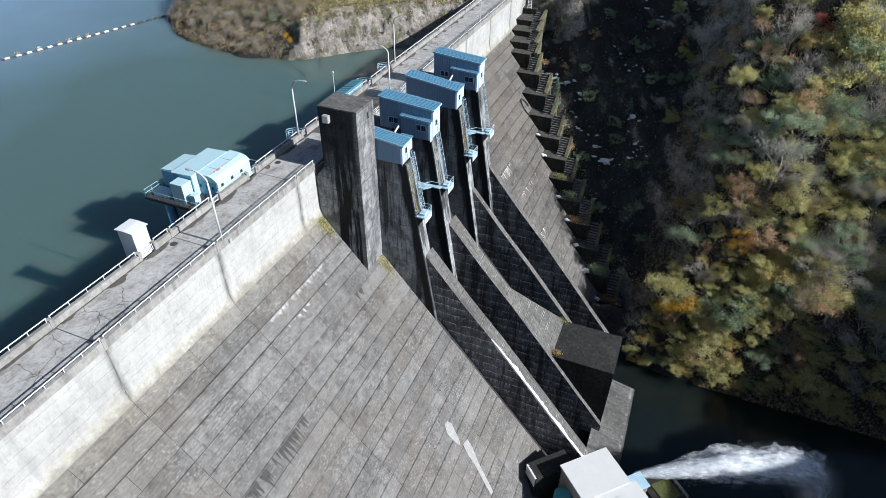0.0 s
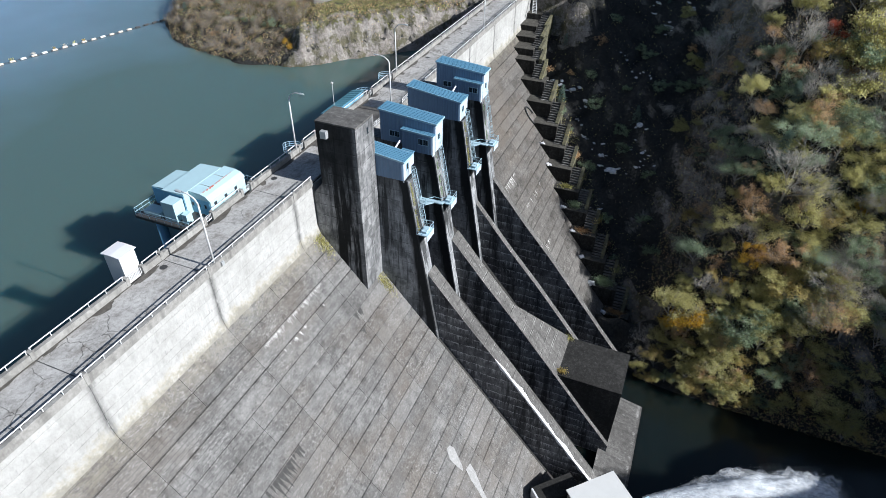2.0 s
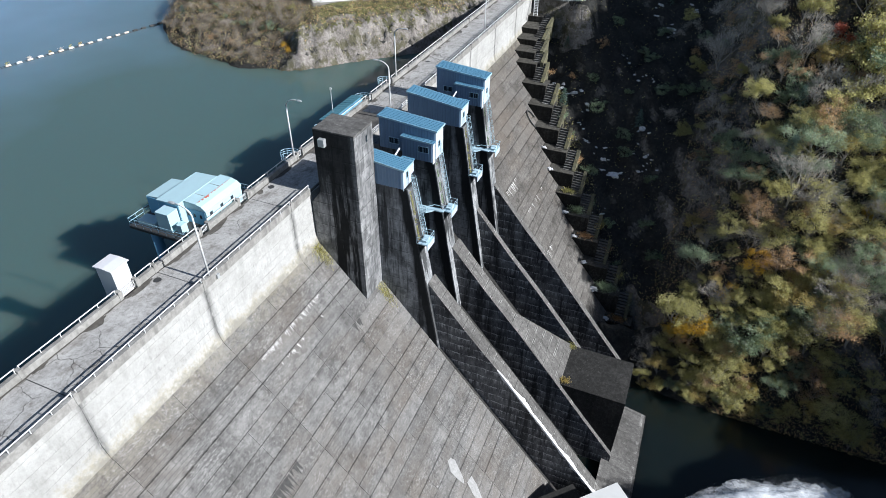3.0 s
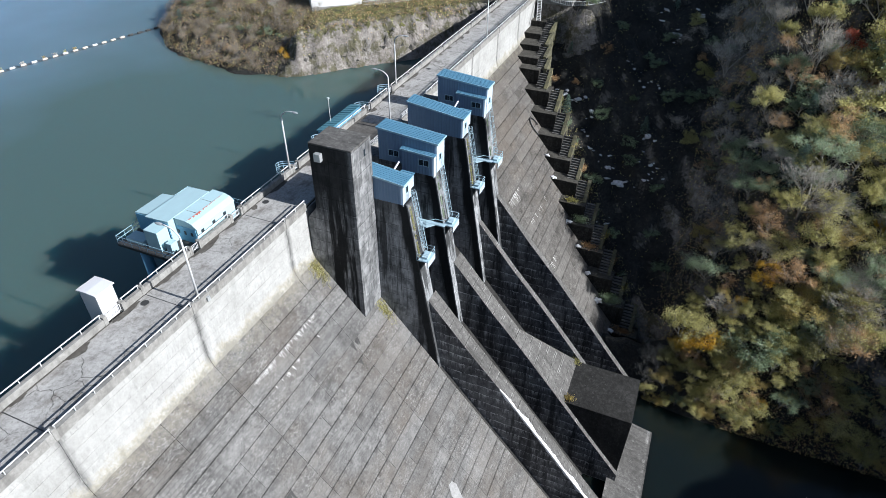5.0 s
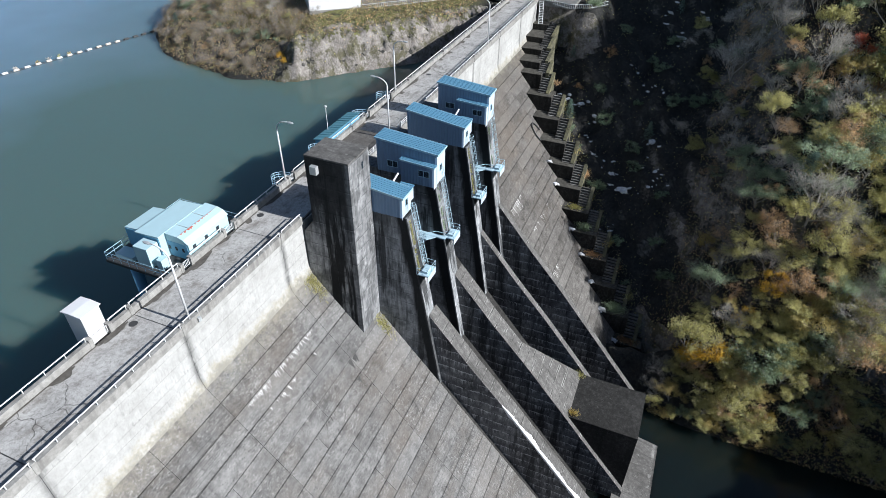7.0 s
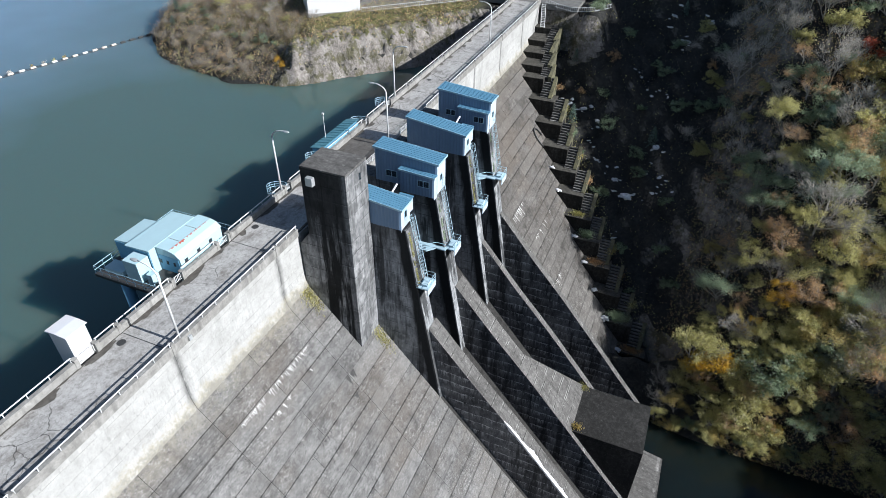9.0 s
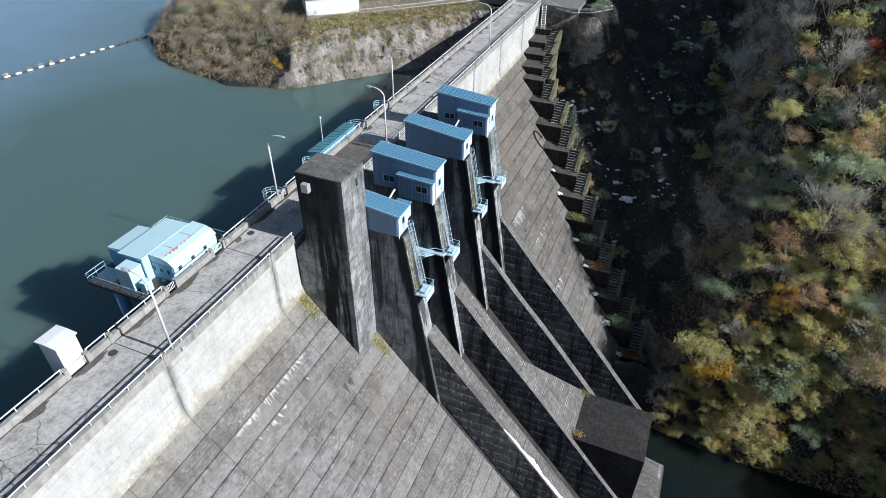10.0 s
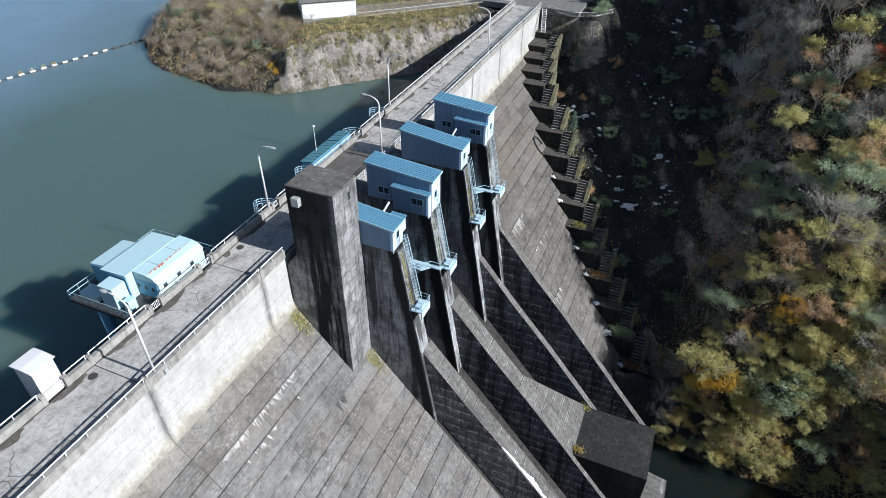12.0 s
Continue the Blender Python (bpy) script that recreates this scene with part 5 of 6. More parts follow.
def spray(name, n, s0, s1, wide, drop, seed):
    """Droplets strewn about the jet, thinning out from its middle, drawn out along the flow."""
    r3 = np.random.default_rng(seed)
    s = s0 + (s1 - s0) * r3.uniform(size=n) ** 0.8
    C = np.array([jet_at(v) for v in s])
    D = np.array([jet_at(min(v + 0.01, 1)) for v in s]) - np.array([jet_at(v - 0.01) for v in s])
    D /= np.linalg.norm(D, axis=1, keepdims=True)
    R = np.array([jet_radius(v) for v in s])
    lump = np.array([noise.fractal(Vector((q[1] * 0.25, v * 9, seed)), 0.8, 2.1, 3) for q, v in zip(C, s)])
    off = r3.normal(size=(n, 3)) * (R * wide * (1 + 0.5 * lump))[:, None]
    far_out = np.linalg.norm(off, axis=1) / (R * wide * 2.4)
    off /= np.maximum(1, far_out)[:, None]
    off[:, 2] -= abs(r3.normal(size=n)) * R * 0.15 * s * 2
    P = C + off
    P[:, 2] = np.maximum(P[:, 2], -56.9)
    A = D * (drop * r3.uniform(1.0, 1.8, n))[:, None]
    B = np.cross(D, r3.normal(size=(n, 3)))
    B *= (drop * r3.uniform(0.5, 1.0, n) / np.linalg.norm(B, axis=1))[:, None]
    V2 = np.stack([P - A - B, P + A * 1.3, P - A + B], 1).reshape(-1, 3)
    me = bpy.data.meshes.new(name)
    me.from_pydata(V2.tolist(), [], np.arange(3 * n).reshape(n, 3).tolist())
    me.materials.append(M_SPRAY)
    o = new(name, me)
    o.parent = jet


spray("spray", 70000, 0.0, 0.98, 0.36, 0.034, 3)
spray("mist", 50000, 0.3, 1.0, 0.6, 0.022, 4)
spray("splash", 20000, 0.8, 1.0, 0.55, 0.03, 5)

# ---- building, fence and lane on the far bank ----
k = Mat("weathered lane", 0.9)
k.color(k.ramp(k.noise(0.8, 5), (0.3, (0.12, 0.12, 0.115)), (0.7, (0.22, 0.215, 0.2))))
M_LANE = k.m
U, V = Vector((0.652, -0.758, 0)), Vector((0.758, 0.652, 0))


def bank_box(bm, o, u0, u1, v0, v1, z0, z1):
    """A box whose long side follows the edge of the rock face."""
    o = Vector((*o, 0))
    q = [o + U * u + V * v for u, v in ((u0, v0), (u1, v0), (u1, v1), (u0, v1))]
    lo, hi = [bm.verts.new((p.x, p.y, z0)) for p in q], [bm.verts.new((p.x, p.y, z1)) for p in q]
    fs = [bm.faces.new(lo), bm.faces.new(hi)] + [bm.faces.new((lo[i], lo[(i + 1) % 4], hi[(i + 1) % 4], hi[i])) for i in range(4)]
    bmesh.ops.recalc_face_normals(bm, faces=fs)


def banked(*b):
    bm = bmesh.new()
    bank_box(bm, *b)
    return bm


BO = (100.9, 52.1)
house = empty("bank_building", (108, 53, -1), "white rendered low building on the far bank", "building")
part("wall", banked(BO, 0, 13, 0, 9, -2.4, 2.9), M_KIOSK, house)
part("plinth", banked(BO, -0.05, 13.05, -0.06, 9.06, -2.4, -1.0), M_PARAPET, house)
part("roof", banked(BO, -0.5, 13.5, -0.5, 9.5, 2.9, 3.15), M_LANE, house, "grey flat roof with a shallow overhang")
lane = tagged(new("lane"), "grey lane behind the fence on the far bank", "road", kind="structure")
part("surface", banked(BO, 13.6, 52, 1.2, 7.5, -1.6, -0.7), M_LANE, lane)
part("turning_place", made((131.2, 150, -8, 30, -1.4, -0.03)), M_LANE, lane)


def fence(name, pts, label, h=1.1):
    f = empty(name, (*pts[0][:2], pts[0][2]), label, "fence")
    for (a, b) in zip(pts, pts[1:]):
        a, b = Vector(a), Vector(b)
        for zz in (0.25, h):
            part("rail", bars((0.05, [a + Vector((0, 0, zz)), b + Vector((0, 0, zz))]), n=6), M_WHITE_STEEL, f)
        n = max(2, int((b - a).length / 0.5))
        bm = bmesh.new()
        for i in range(n):
            p = a.lerp(b, i / n)
            box(bm, p.x - 0.035, p.x + 0.035, p.y - 0.035, p.y + 0.035, p.z, p.z + h)
        tagged(part("balusters", bm, M_WHITE_STEEL, f), kind="stuff")


fence("bank_fence", [(108.4, 41.4, -1.2), (114, 35.4, -1.1), (120, 29.2, -1.0), (125.5, 23.5, -0.9), (131, 17.8, -0.7), (134, 10, -0.1)], "white baluster fence along the top of the rock face")
fence("abutment_fence", [(132, 0.5, -0.1), (131, -3, -0.8), (129.5, -7, -0.9), (132, -12, -0.9), (137, -15.5, -0.9)], "pale baluster fence at the end of the dam")
st = empty("bank_stair", (131, -1, -4), "white steel stair down from the end of the dam", "stair")
for w in (-0.5, 0.5):
    part("stringer", bars((0.08, [(130.5, 0.6 + w, 0.0), (126.5, -0.6 + w, -4.6)]), n=6), M_WHITE_STEEL, st)
for i in range(14):
    f = (i + 0.5) / 14
    part("tread", made((130.5 - 4 * f - 0.14, 130.5 - 4 * f + 0.14, 0.1 - 1.2 * f, 1.1 - 1.2 * f, -4.6 * f - 0.03, -4.6 * f + 0.03)), M_WHITE_STEEL, st)


# ---- trees ----
def leaf_material(name, cols, gloss=0.6, trans=0.55):
    """Leaf colours: each leaf, each patch of a crown and each tree has its own tone."""
    k = Mat(name, gloss)
    dim, mid, lit = cols
    c = k.ramp(k.mix(0.45, k.pos.outputs["Random Per Island"], k.noise(0.55, 4, 0.6)), (0.25, dim), (0.5, mid), (0.75, lit))
    c = k.mix(k.ramp(k.noise(0.11, 3, 0.6, loc=(4, 4, 4)), (0.42, 0.45), (0.55, 0.0)), c, dim)
    c = k.mix(k.ramp(k.random(), (0.0, 0.35), (0.5, 0.0)), c, tuple(v * 0.9 for v in dim))
    c = k.mix(k.ramp(k.random(), (0.6, 0.0), (1.0, 0.35)), c, lit)
    k.color(c)
    t = k.t.nodes.new("ShaderNodeBsdfTranslucent")
    k.link(c, t.inputs["Color"])
    mx = k.t.nodes.new("ShaderNodeMixShader")
    mx.inputs[0].default_value = trans
    k.link(k.b.outputs[0], mx.inputs[1])
    k.link(t.outputs[0], mx.inputs[2])
    k.link(mx.outputs[0], k.t.nodes["Material Output"].inputs["Surface"])
    return k.m


LEAF = {
    "olive": leaf_material("olive leaves", [(0.285, 0.271, 0.11), (0.57, 0.535, 0.22), (0.83, 0.779, 0.36)]),
    "green": leaf_material("dark green leaves", [(0.136, 0.185, 0.105), (0.29, 0.376, 0.222), (0.579, 0.678, 0.48)]),
    "fir": leaf_material("conifer needles", [(0.09, 0.15, 0.12), (0.18, 0.265, 0.215), (0.31, 0.41, 0.35)]),
    "russet": leaf_material("russet leaves", [(0.38, 0.245, 0.13), (0.69, 0.445, 0.24), (0.88, 0.64, 0.36)]),
    "ochre": leaf_material("ochre leaves", [(0.348, 0.27, 0.096), (0.648, 0.516, 0.192), (0.85, 0.732, 0.324)]),
    "gold": leaf_material("golden leaves", [(0.55, 0.33, 0.03), (0.76, 0.49, 0.05), (0.85, 0.6, 0.1)]),
    "red": leaf_material("red maple leaves", [(0.3, 0.06, 0.04), (0.5, 0.12, 0.07), (0.62, 0.2, 0.11)]),
    "twig": leaf_material("grey twigs", [(0.321, 0.302, 0.264), (0.515, 0.483, 0.431), (0.721, 0.682, 0.618)], 0.9, 0.15),
    "brush": leaf_material("brown brush", [(0.172, 0.134, 0.092), (0.312, 0.25, 0.176), (0.452, 0.37, 0.269)], 0.9, 0.25),
}
k = Mat("bark", 0.95)
k.color(k.ramp(k.noise(3, 5, 0.7, scale=(1, 1, 0.3)), (0.3, (0.05, 0.042, 0.035)), (0.7, (0.2, 0.175, 0.15))))
k.bump(k.noise(8, 4), 0.6, 0.03)
M_BARK = k.m
k = Mat("pale bark", 0.95)
k.color(k.ramp(k.noise(3, 5, 0.7, scale=(1, 1, 0.3)), (0.3, (0.2, 0.185, 0.165)), (0.7, (0.46, 0.435, 0.4))))
M_PALE_BARK = k.m


def tri_mesh(name, T, material):
    """A mesh of loose triangles T, shape (n, 3, 3)."""
    me = bpy.data.meshes.new(name)
    n = len(T)
    me.from_pydata(T.reshape(-1, 3).tolist(), [], np.arange(3 * n).reshape(n, 3).tolist())
    me.materials.append(material)
    return me


def unit(rng, n):
    v = rng.normal(size=(n, 3))
    return v / np.linalg.norm(v, axis=1, keepdims=True)


def crosswise(D, rng):
    """Two unit vectors at right angles to each of D, turned at random."""
    A = np.cross(D, unit(rng, len(D)))
    A /= np.linalg.norm(A, axis=1, keepdims=True) + 1e-9
    B = np.cross(D, A)
    B /= np.linalg.norm(B, axis=1, keepdims=True) + 1e-9
    return A, B


def sticks(P, Q, rp, rq, rng):
    """Three-sided tapered bars from P to Q as triangles."""
    A, B = crosswise(Q - P, rng)
    ring = [math.cos(a) * A + math.sin(a) * B for a in (0, 2.094, 4.189)]
    lo = [P + v * rp[:, None] for v in ring]
    hi = [Q + v * rq[:, None] for v in ring]
    out = []
    for i in range(3):
        j = (i + 1) % 3
        out += [np.stack([lo[i], lo[j], hi[j]], 1), np.stack([lo[i], hi[j], hi[i]], 1)]
    return np.concatenate(out)


def slivers(P, D, w, rng):
    """Thin twigs: one long triangle each."""
    A, B = crosswise(D, rng)
    return np.stack([P - A * w[:, None], P + A * w[:, None], P + D], 1)


def leaves(P, size, rng):
    """Leaves turned every way: one kite-like triangle each."""
    A, B = crosswise(unit(rng, len(P)), rng)
    s = (size * rng.uniform(0.6, 1.35, len(P)))[:, None]
    return np.stack([P - A * s * 0.75 - B * s * 0.6, P + A * s * 0.75 - B * s * 0.5, P + B * s * 1.15], 1)


def grow(rng, h, r, forks, lift):
    """Branches of a broad tree, level by level: lists of (start, end, thickness)."""
    levels = [[(np.array([0, 0, -1.5]), np.array([rng.normal() * 0.3, rng.normal() * 0.3, h * 0.3]), 0.028 * h)]]
    for depth, n in enumerate(forks):
        now = []
        for p, q, w in levels[-1]:
            d0 = (q - p) / np.linalg.norm(q - p)
            turn = rng.uniform(0, 6.28)
            for m in range(n):
                a = turn + m * 6.28 / n + rng.uniform(-0.5, 0.5)
                side = np.array([math.cos(a), math.sin(a), 0]) * (r / h * 1.5)
                d = d0 * (0.75 if depth else 0.5) + side * rng.uniform(0.45, 1.0) + np.array([0, 0, lift]) + rng.normal(size=3) * 0.18
                d /= np.linalg.norm(d)
                L = (0.36, 0.3, 0.2, 0.14)[depth] * h * rng.uniform(0.6, 1.3)
                s = p + (q - p) * (1.0 if m == 0 else rng.uniform(0.55, 1.0))
                now.append((s, s + d * L, w * 0.55))
        levels.append(now)
    return levels


def tree(kind, shape, h, r, n_leaf, seed, label, leaf=0.125, clump=0.55):
    """A tapered trunk that forks into limbs and branches, with leaves or twigs about the branch ends."""
    rng = np.random.default_rng(seed)
    t = empty("tree" if shape != "brush" else "bush", (0, 0, 0), label, "tree" if shape != "brush" else "bush", "valley trees" if shape != "brush" else "bank bushes")
    if shape == "cone":
        bars_, ends = [], []
        bars_.append(sticks(np.array([[0, 0, -1.5]]), np.array([[0, 0, h]]), np.array([0.025 * h]), np.array([0.02]), rng))
        for i in range(70):
            f = (i + 0.5) / 70
            z = h * (0.1 + 0.88 * f)
            a = i * 2.4 + rng.uniform(-0.3, 0.3)
            L = r * (1 - f) ** 0.8 * rng.uniform(0.6, 1.2) + 0.25
            root, tip = np.array([0, 0, z]), np.array([L * math.cos(a), L * math.sin(a), z - 0.3 * L])
            bars_.append(sticks(root[None], tip[None], np.array([0.06]), np.array([0.015]), rng))
            ends += [(root + (tip - root) * s, 0.16 * r * (1.25 - 0.6 * s)) for s in (0.4, 0.6, 0.8, 1.0)]
        C, R = np.array([e[0] for e in ends]), np.array([e[1] for e in ends])
        T = np.concatenate(bars_)
    elif shape == "brush":
        n = 26
        a, lean = rng.uniform(0, 6.28, n), rng.uniform(0.15, 1.0, n)
        D = np.stack([np.cos(a) * lean * r, np.sin(a) * lean * r, h * (1.15 - 0.6 * lean)], 1) * rng.uniform(0.6, 1.05, n)[:, None]
        P = np.stack([rng.normal(size=n) * 0.3, rng.normal(size=n) * 0.3, np.full(n, -0.4)], 1)
        T = sticks(P, P + D, np.full(n, 0.05), np.full(n, 0.012), rng)
        f = rng.uniform(0.35, 1.0, 160)
        pick = rng.integers(n, size=160)
        C, R = P[pick] + D[pick] * f[:, None], np.full(160, 0.2 * r)
    else:
        levels = grow(rng, h, r, (5, 4, 3, 3) if shape == "bare" else (5, 4, 3), 0.28 if shape == "bare" else 0.2)
        T = []
        for lv in levels:
            P, Q, w = (np.array([b[i] for b in lv]) for i in range(3))
            w = np.maximum(w, 0.02)
            T.append(sticks(P, Q, w, np.maximum(w * 0.55, 0.012), rng))
        T = np.concatenate(T)
        tips = levels[-1]
        f = rng.uniform(0.2, 1.1, 3 * len(tips))
        C = np.array([p + (q - p) * g for (p, q, w), g in zip(tips * 3, f)])
        R = np.full(len(C), clump) * rng.uniform(0.6, 1.4, len(C))
    part_mesh = tri_mesh("trunk", T, M_BARK if shape == "cone" else M_PALE_BARK)
    trunk = new("trunk", part_mesh)
    trunk.parent = t
    w = R ** 2 * rng.uniform(0.3, 1.7, len(R))
    pick = rng.choice(len(C), n_leaf, p=w / w.sum())
    P = C[pick] + rng.normal(size=(n_leaf, 3)) * (R[pick] * (0.7 if shape != "cone" else 0.5))[:, None] * np.array([1, 1, 0.7])
    if shape in ("bare", "brush"):
        D = unit(rng, n_leaf) * 0.45 + (P - np.array([0, 0, h * 0.3])) / r * 0.55
        D *= (rng.uniform(0.35, 1.0, n_leaf) * (0.75 if shape == "bare" else 0.5))[:, None]
        T = slivers(P, D, np.full(n_leaf, 0.022 if shape == "bare" else 0.026), rng)
    else:
        T = leaves(P, leaf, rng)
    crown = new("crown", tri_mesh("crown", T, LEAF[kind]))
    crown.parent = t
    return t


PROTO = {
    "olive": [tree("olive", "round", 9.0, 4.2, 4896, 1, "broad olive-green tree in thinning leaf on the valley side"), tree("olive", "round", 7.0, 3.4, 3744, 2, "small olive-brown tree in leaf on the valley side")],
    "green": [tree("green", "round", 8.6, 3.8, 5472, 3, "dense dark green evergreen tree on the valley side", 0.12, 0.62), tree("green", "round", 6.4, 3.0, 3744, 4, "small glossy evergreen tree on the valley side", 0.12, 0.55)],
    "fir": [tree("fir", "cone", 10.0, 3.4, 4320, 5, "tall blue-green conifer on the valley side", 0.1)],
    "russet": [tree("russet", "round", 8.8, 4.2, 3312, 6, "tan-russet autumn tree with thinning leaves on the valley side", 0.1), tree("russet", "round", 7.0, 3.3, 2592, 7, "small brown autumn tree on the valley side", 0.1)],
    "ochre": [tree("ochre", "round", 8.0, 3.8, 4032, 8, "ochre autumn tree on the valley side")],
    "gold": [tree("gold", "round", 5.6, 2.3, 3000, 9, "bright golden-yellow autumn tree on the valley side", 0.12)],
    "red": [tree("red", "round", 6.0, 2.6, 3200, 14, "red-leaved maple on the valley side")],
    "twig": [tree("twig", "bare", 9.0, 4.4, 3000, 10, "leafless grey tree with pale forking limbs on the valley side", clump=0.7), tree("twig", "bare", 7.2, 3.6, 2600, 12, "small leafless twiggy tree on the valley side", clump=0.6)],
    "brush": [tree("brush", "brush", 3.4, 2.6, 1500, 15, "brown leafless brush arching over the lake shore"), tree("brush", "brush", 2.6, 2.2, 1200, 16, "low brown brush on the lake bank")],
}
WEIGHT = [("olive", 30), ("green", 16), ("fir", 3), ("russet", 15), ("ochre", 7), ("twig", 34)]
FAR = []
rng = np.random.default_rng(21)
standing = []


def plant(x, y, kind=None, size=1.0, joined=False):
    if kind is None:
        q = noise.noise((x * 0.035, y * 0.035, 2.0)) * 0.5 + 0.5
        names = [n for n, c in WEIGHT]
        p = np.array([c for n, c in WEIGHT], float)
        if x < 74:
            p[[0, 4]] *= 2.4
        p[0] *= 1.6 if q > 0.5 else 0.7
        p[5] *= 1.7 if q < 0.45 else 0.7
        kind = rng.choice(names, p=p / p.sum())
    src = PROTO[kind][int(rng.integers(len(PROTO[kind])))]
    z = float(land(x, y)) - 0.3
    s = size * rng.uniform(0.75, 1.25)
    standing.append((x, y))
    if joined:
        FAR.append((src, x, y, z, s, rng.uniform(0, 2 * math.pi)))
        return
    c = copy_thing(src, pose(x, y, z, rng.uniform(-6, 6), rng.uniform(-12, 2), rng.uniform(0, 360)))
    c.scale = (s * rng.uniform(0.8, 1.3), s * rng.uniform(0.8, 1.3), s * rng.uniform(0.8, 1.1))


def scatter(x0, x1, y0, y1, gap, keep, size, joined=False):
    """Trees on a shaken grid; keep(x, y) says where they may stand."""
    y = y0
    while y < y1:
        x = x0
        while x < x1:
            px, py = x + rng.uniform(-0.45, 0.45) * gap, y + rng.uniform(-0.45, 0.45) * gap
            near_edge = min(1.0, max(0.5, 0.5 + (-52 - py) * 0.022)) if keep is wood and px > 66 else 1.0
            if keep is wood and py > -53 and 66 < px < 84:
                x += gap
                continue
            if keep(px, py) and all((px - a) ** 2 + (py - b) ** 2 > (0.62 * gap) ** 2 for a, b in standing):
                plant(px, py, None, size * near_edge, joined)
            x += gap
        y += gap


def wood(x, y):
    edge = 56.6 + 0.8 * math.sin(y * 0.3)
    return x > edge and y < -47.5 - 0.08 * (x - 60) + 0.34 * max(0, x - 90) + 2.5 * math.sin(x * 0.2)


# trees that stand out from the wood
def stand(*kinds):
    for kind, size, spots in kinds:
        for x, y in spots:
            plant(x, y, kind, size)


stand(
    ("green", 0.75, ((87.9, -57.5), (77.7, -54.0), (91.7, -56.0), (97.0, -53.0), (89.5, -59.0))),
    ("green", 1.0, ((72.4, -75.9), (66.5, -65.5))),
    ("ochre", 0.7, ((83.2, -53.2), (85.5, -51.6))),
    ("ochre", 0.9, ((75.8, -71.9), (93.4, -70.9), (109.2, -69.8))),
    ("twig", 1.0, ((85.0, -66.8), (74.1, -82.5), (71.6, -57.8), (116.2, -55.7), (112.0, -65.2), (120.3, -48.0))),
)
stand(
    ("fir", 0.8, ((89.1, -75.5), (98.9, -64.7))),
    ("olive", 0.95, ((91.7, -81.5), (61.7, -56.0), (64.7, -50.6), (68.2, -51.5), (65.0, -69.2), (68.1, -76.5), (60.0, -62.5), (58.6, -57.5), (63.5, -60.5), (58.2, -66.5), (101.0, -56.7))),
    ("russet", 1.0, ((105.0, -60.4), (105.1, -66.3), (97.0, -70.0), (81.7, -62.7), (78.5, -68.4))),
    ("gold", 1.1, ((78.1, -64.5), (65.5, -56.0))),
    ("gold", 0.55, ((88.3, -81.3), (79.1, -78.2), (73.1, -61.1), (60.4, -69.1), (95.3, -59.3))),
    ("red", 0.8, ((113.3, -69.0),)),
)
for q in range(15):
    plant(57.4 + rng.uniform(-0.3, 0.9), -47.8 - 1.9 * q, ("olive", "ochre", "olive", "green", "olive")[q % 5], 0.4)
scatter(57, 66, -98, -38, 2.7, wood, 0.6)
scatter(66, 78, -98, -38, 2.7, wood, 0.85)
scatter(78, 98, -98, -38, 2.8, wood, 0.9)
scatter(98, 135, -122, -26, 3.2, wood, 0.95, True)
scatter(135, 230, -140, -20, 7.5, wood, 1.5, True)


def lakeside(x, y):
    d = x - float(np.interp(y, SHORE_Y, SHORE_X))
    return 2.2 < d < 30 and y > 51


for x, y, kind, size in ((84, 50.5, "gold", 0.6), (102, 95, "fir", 0.4), (99.5, 49.5, "twig", 0.4), (99, 62, "twig", 0.5), (103, 62, "twig", 0.5), (91, 60, "russet", 0.3), (100, 78, "olive", 0.4), (106, 84, "olive", 0.4), (95, 84, "green", 0.28)):
    plant(x, y, kind, size)
WEIGHT = [("olive", 0), ("green", 0), ("fir", 0), ("russet", 0), ("brush", 100), ("twig", 0)]
for x, y in ((99.6, 83.6), (95, 78), (91.3, 73.2), (91, 70.5), (91.1, 67.5), (90.9, 64.5), (90.7, 61.5), (90, 58), (89.0, 54.5)):
    plant(x, y, "green", 0.24)
for x, y, kind, size in ((84.5, 58.5, "olive", 0.24), (94.7, 90.7, "fir", 0.42), (100.5, 89.8, "green", 0.4), (85.5, 73.4, "russet", 0.26), (83.8, 66.2, "russet", 0.26), (99.4, 69.4, "olive", 0.34), (97, 56, "olive", 0.26), (88, 80, "russet", 0.26)):
    plant(x, y, kind, size)
scatter(76, 118, 51, 106, 2.3, lakeside, 1.0)
for q in (6, 9, 12):
    plant(STEP[q][0] + 1, STEP[q][1] - 11.5, "green", 0.26)
WEIGHT = [("olive", 6), ("green", 60), ("fir", 8), ("russet", 2), ("ochre", 0), ("twig", 8)]
scatter(70, 150, -48, -8, 6.6, lambda x, y: x > 62 and not wood(x, y) and y < float(np.interp(x, *zip(*[(q[0], q[1]) for q in sorted(STEP)]))) - 11, 0.42, True)
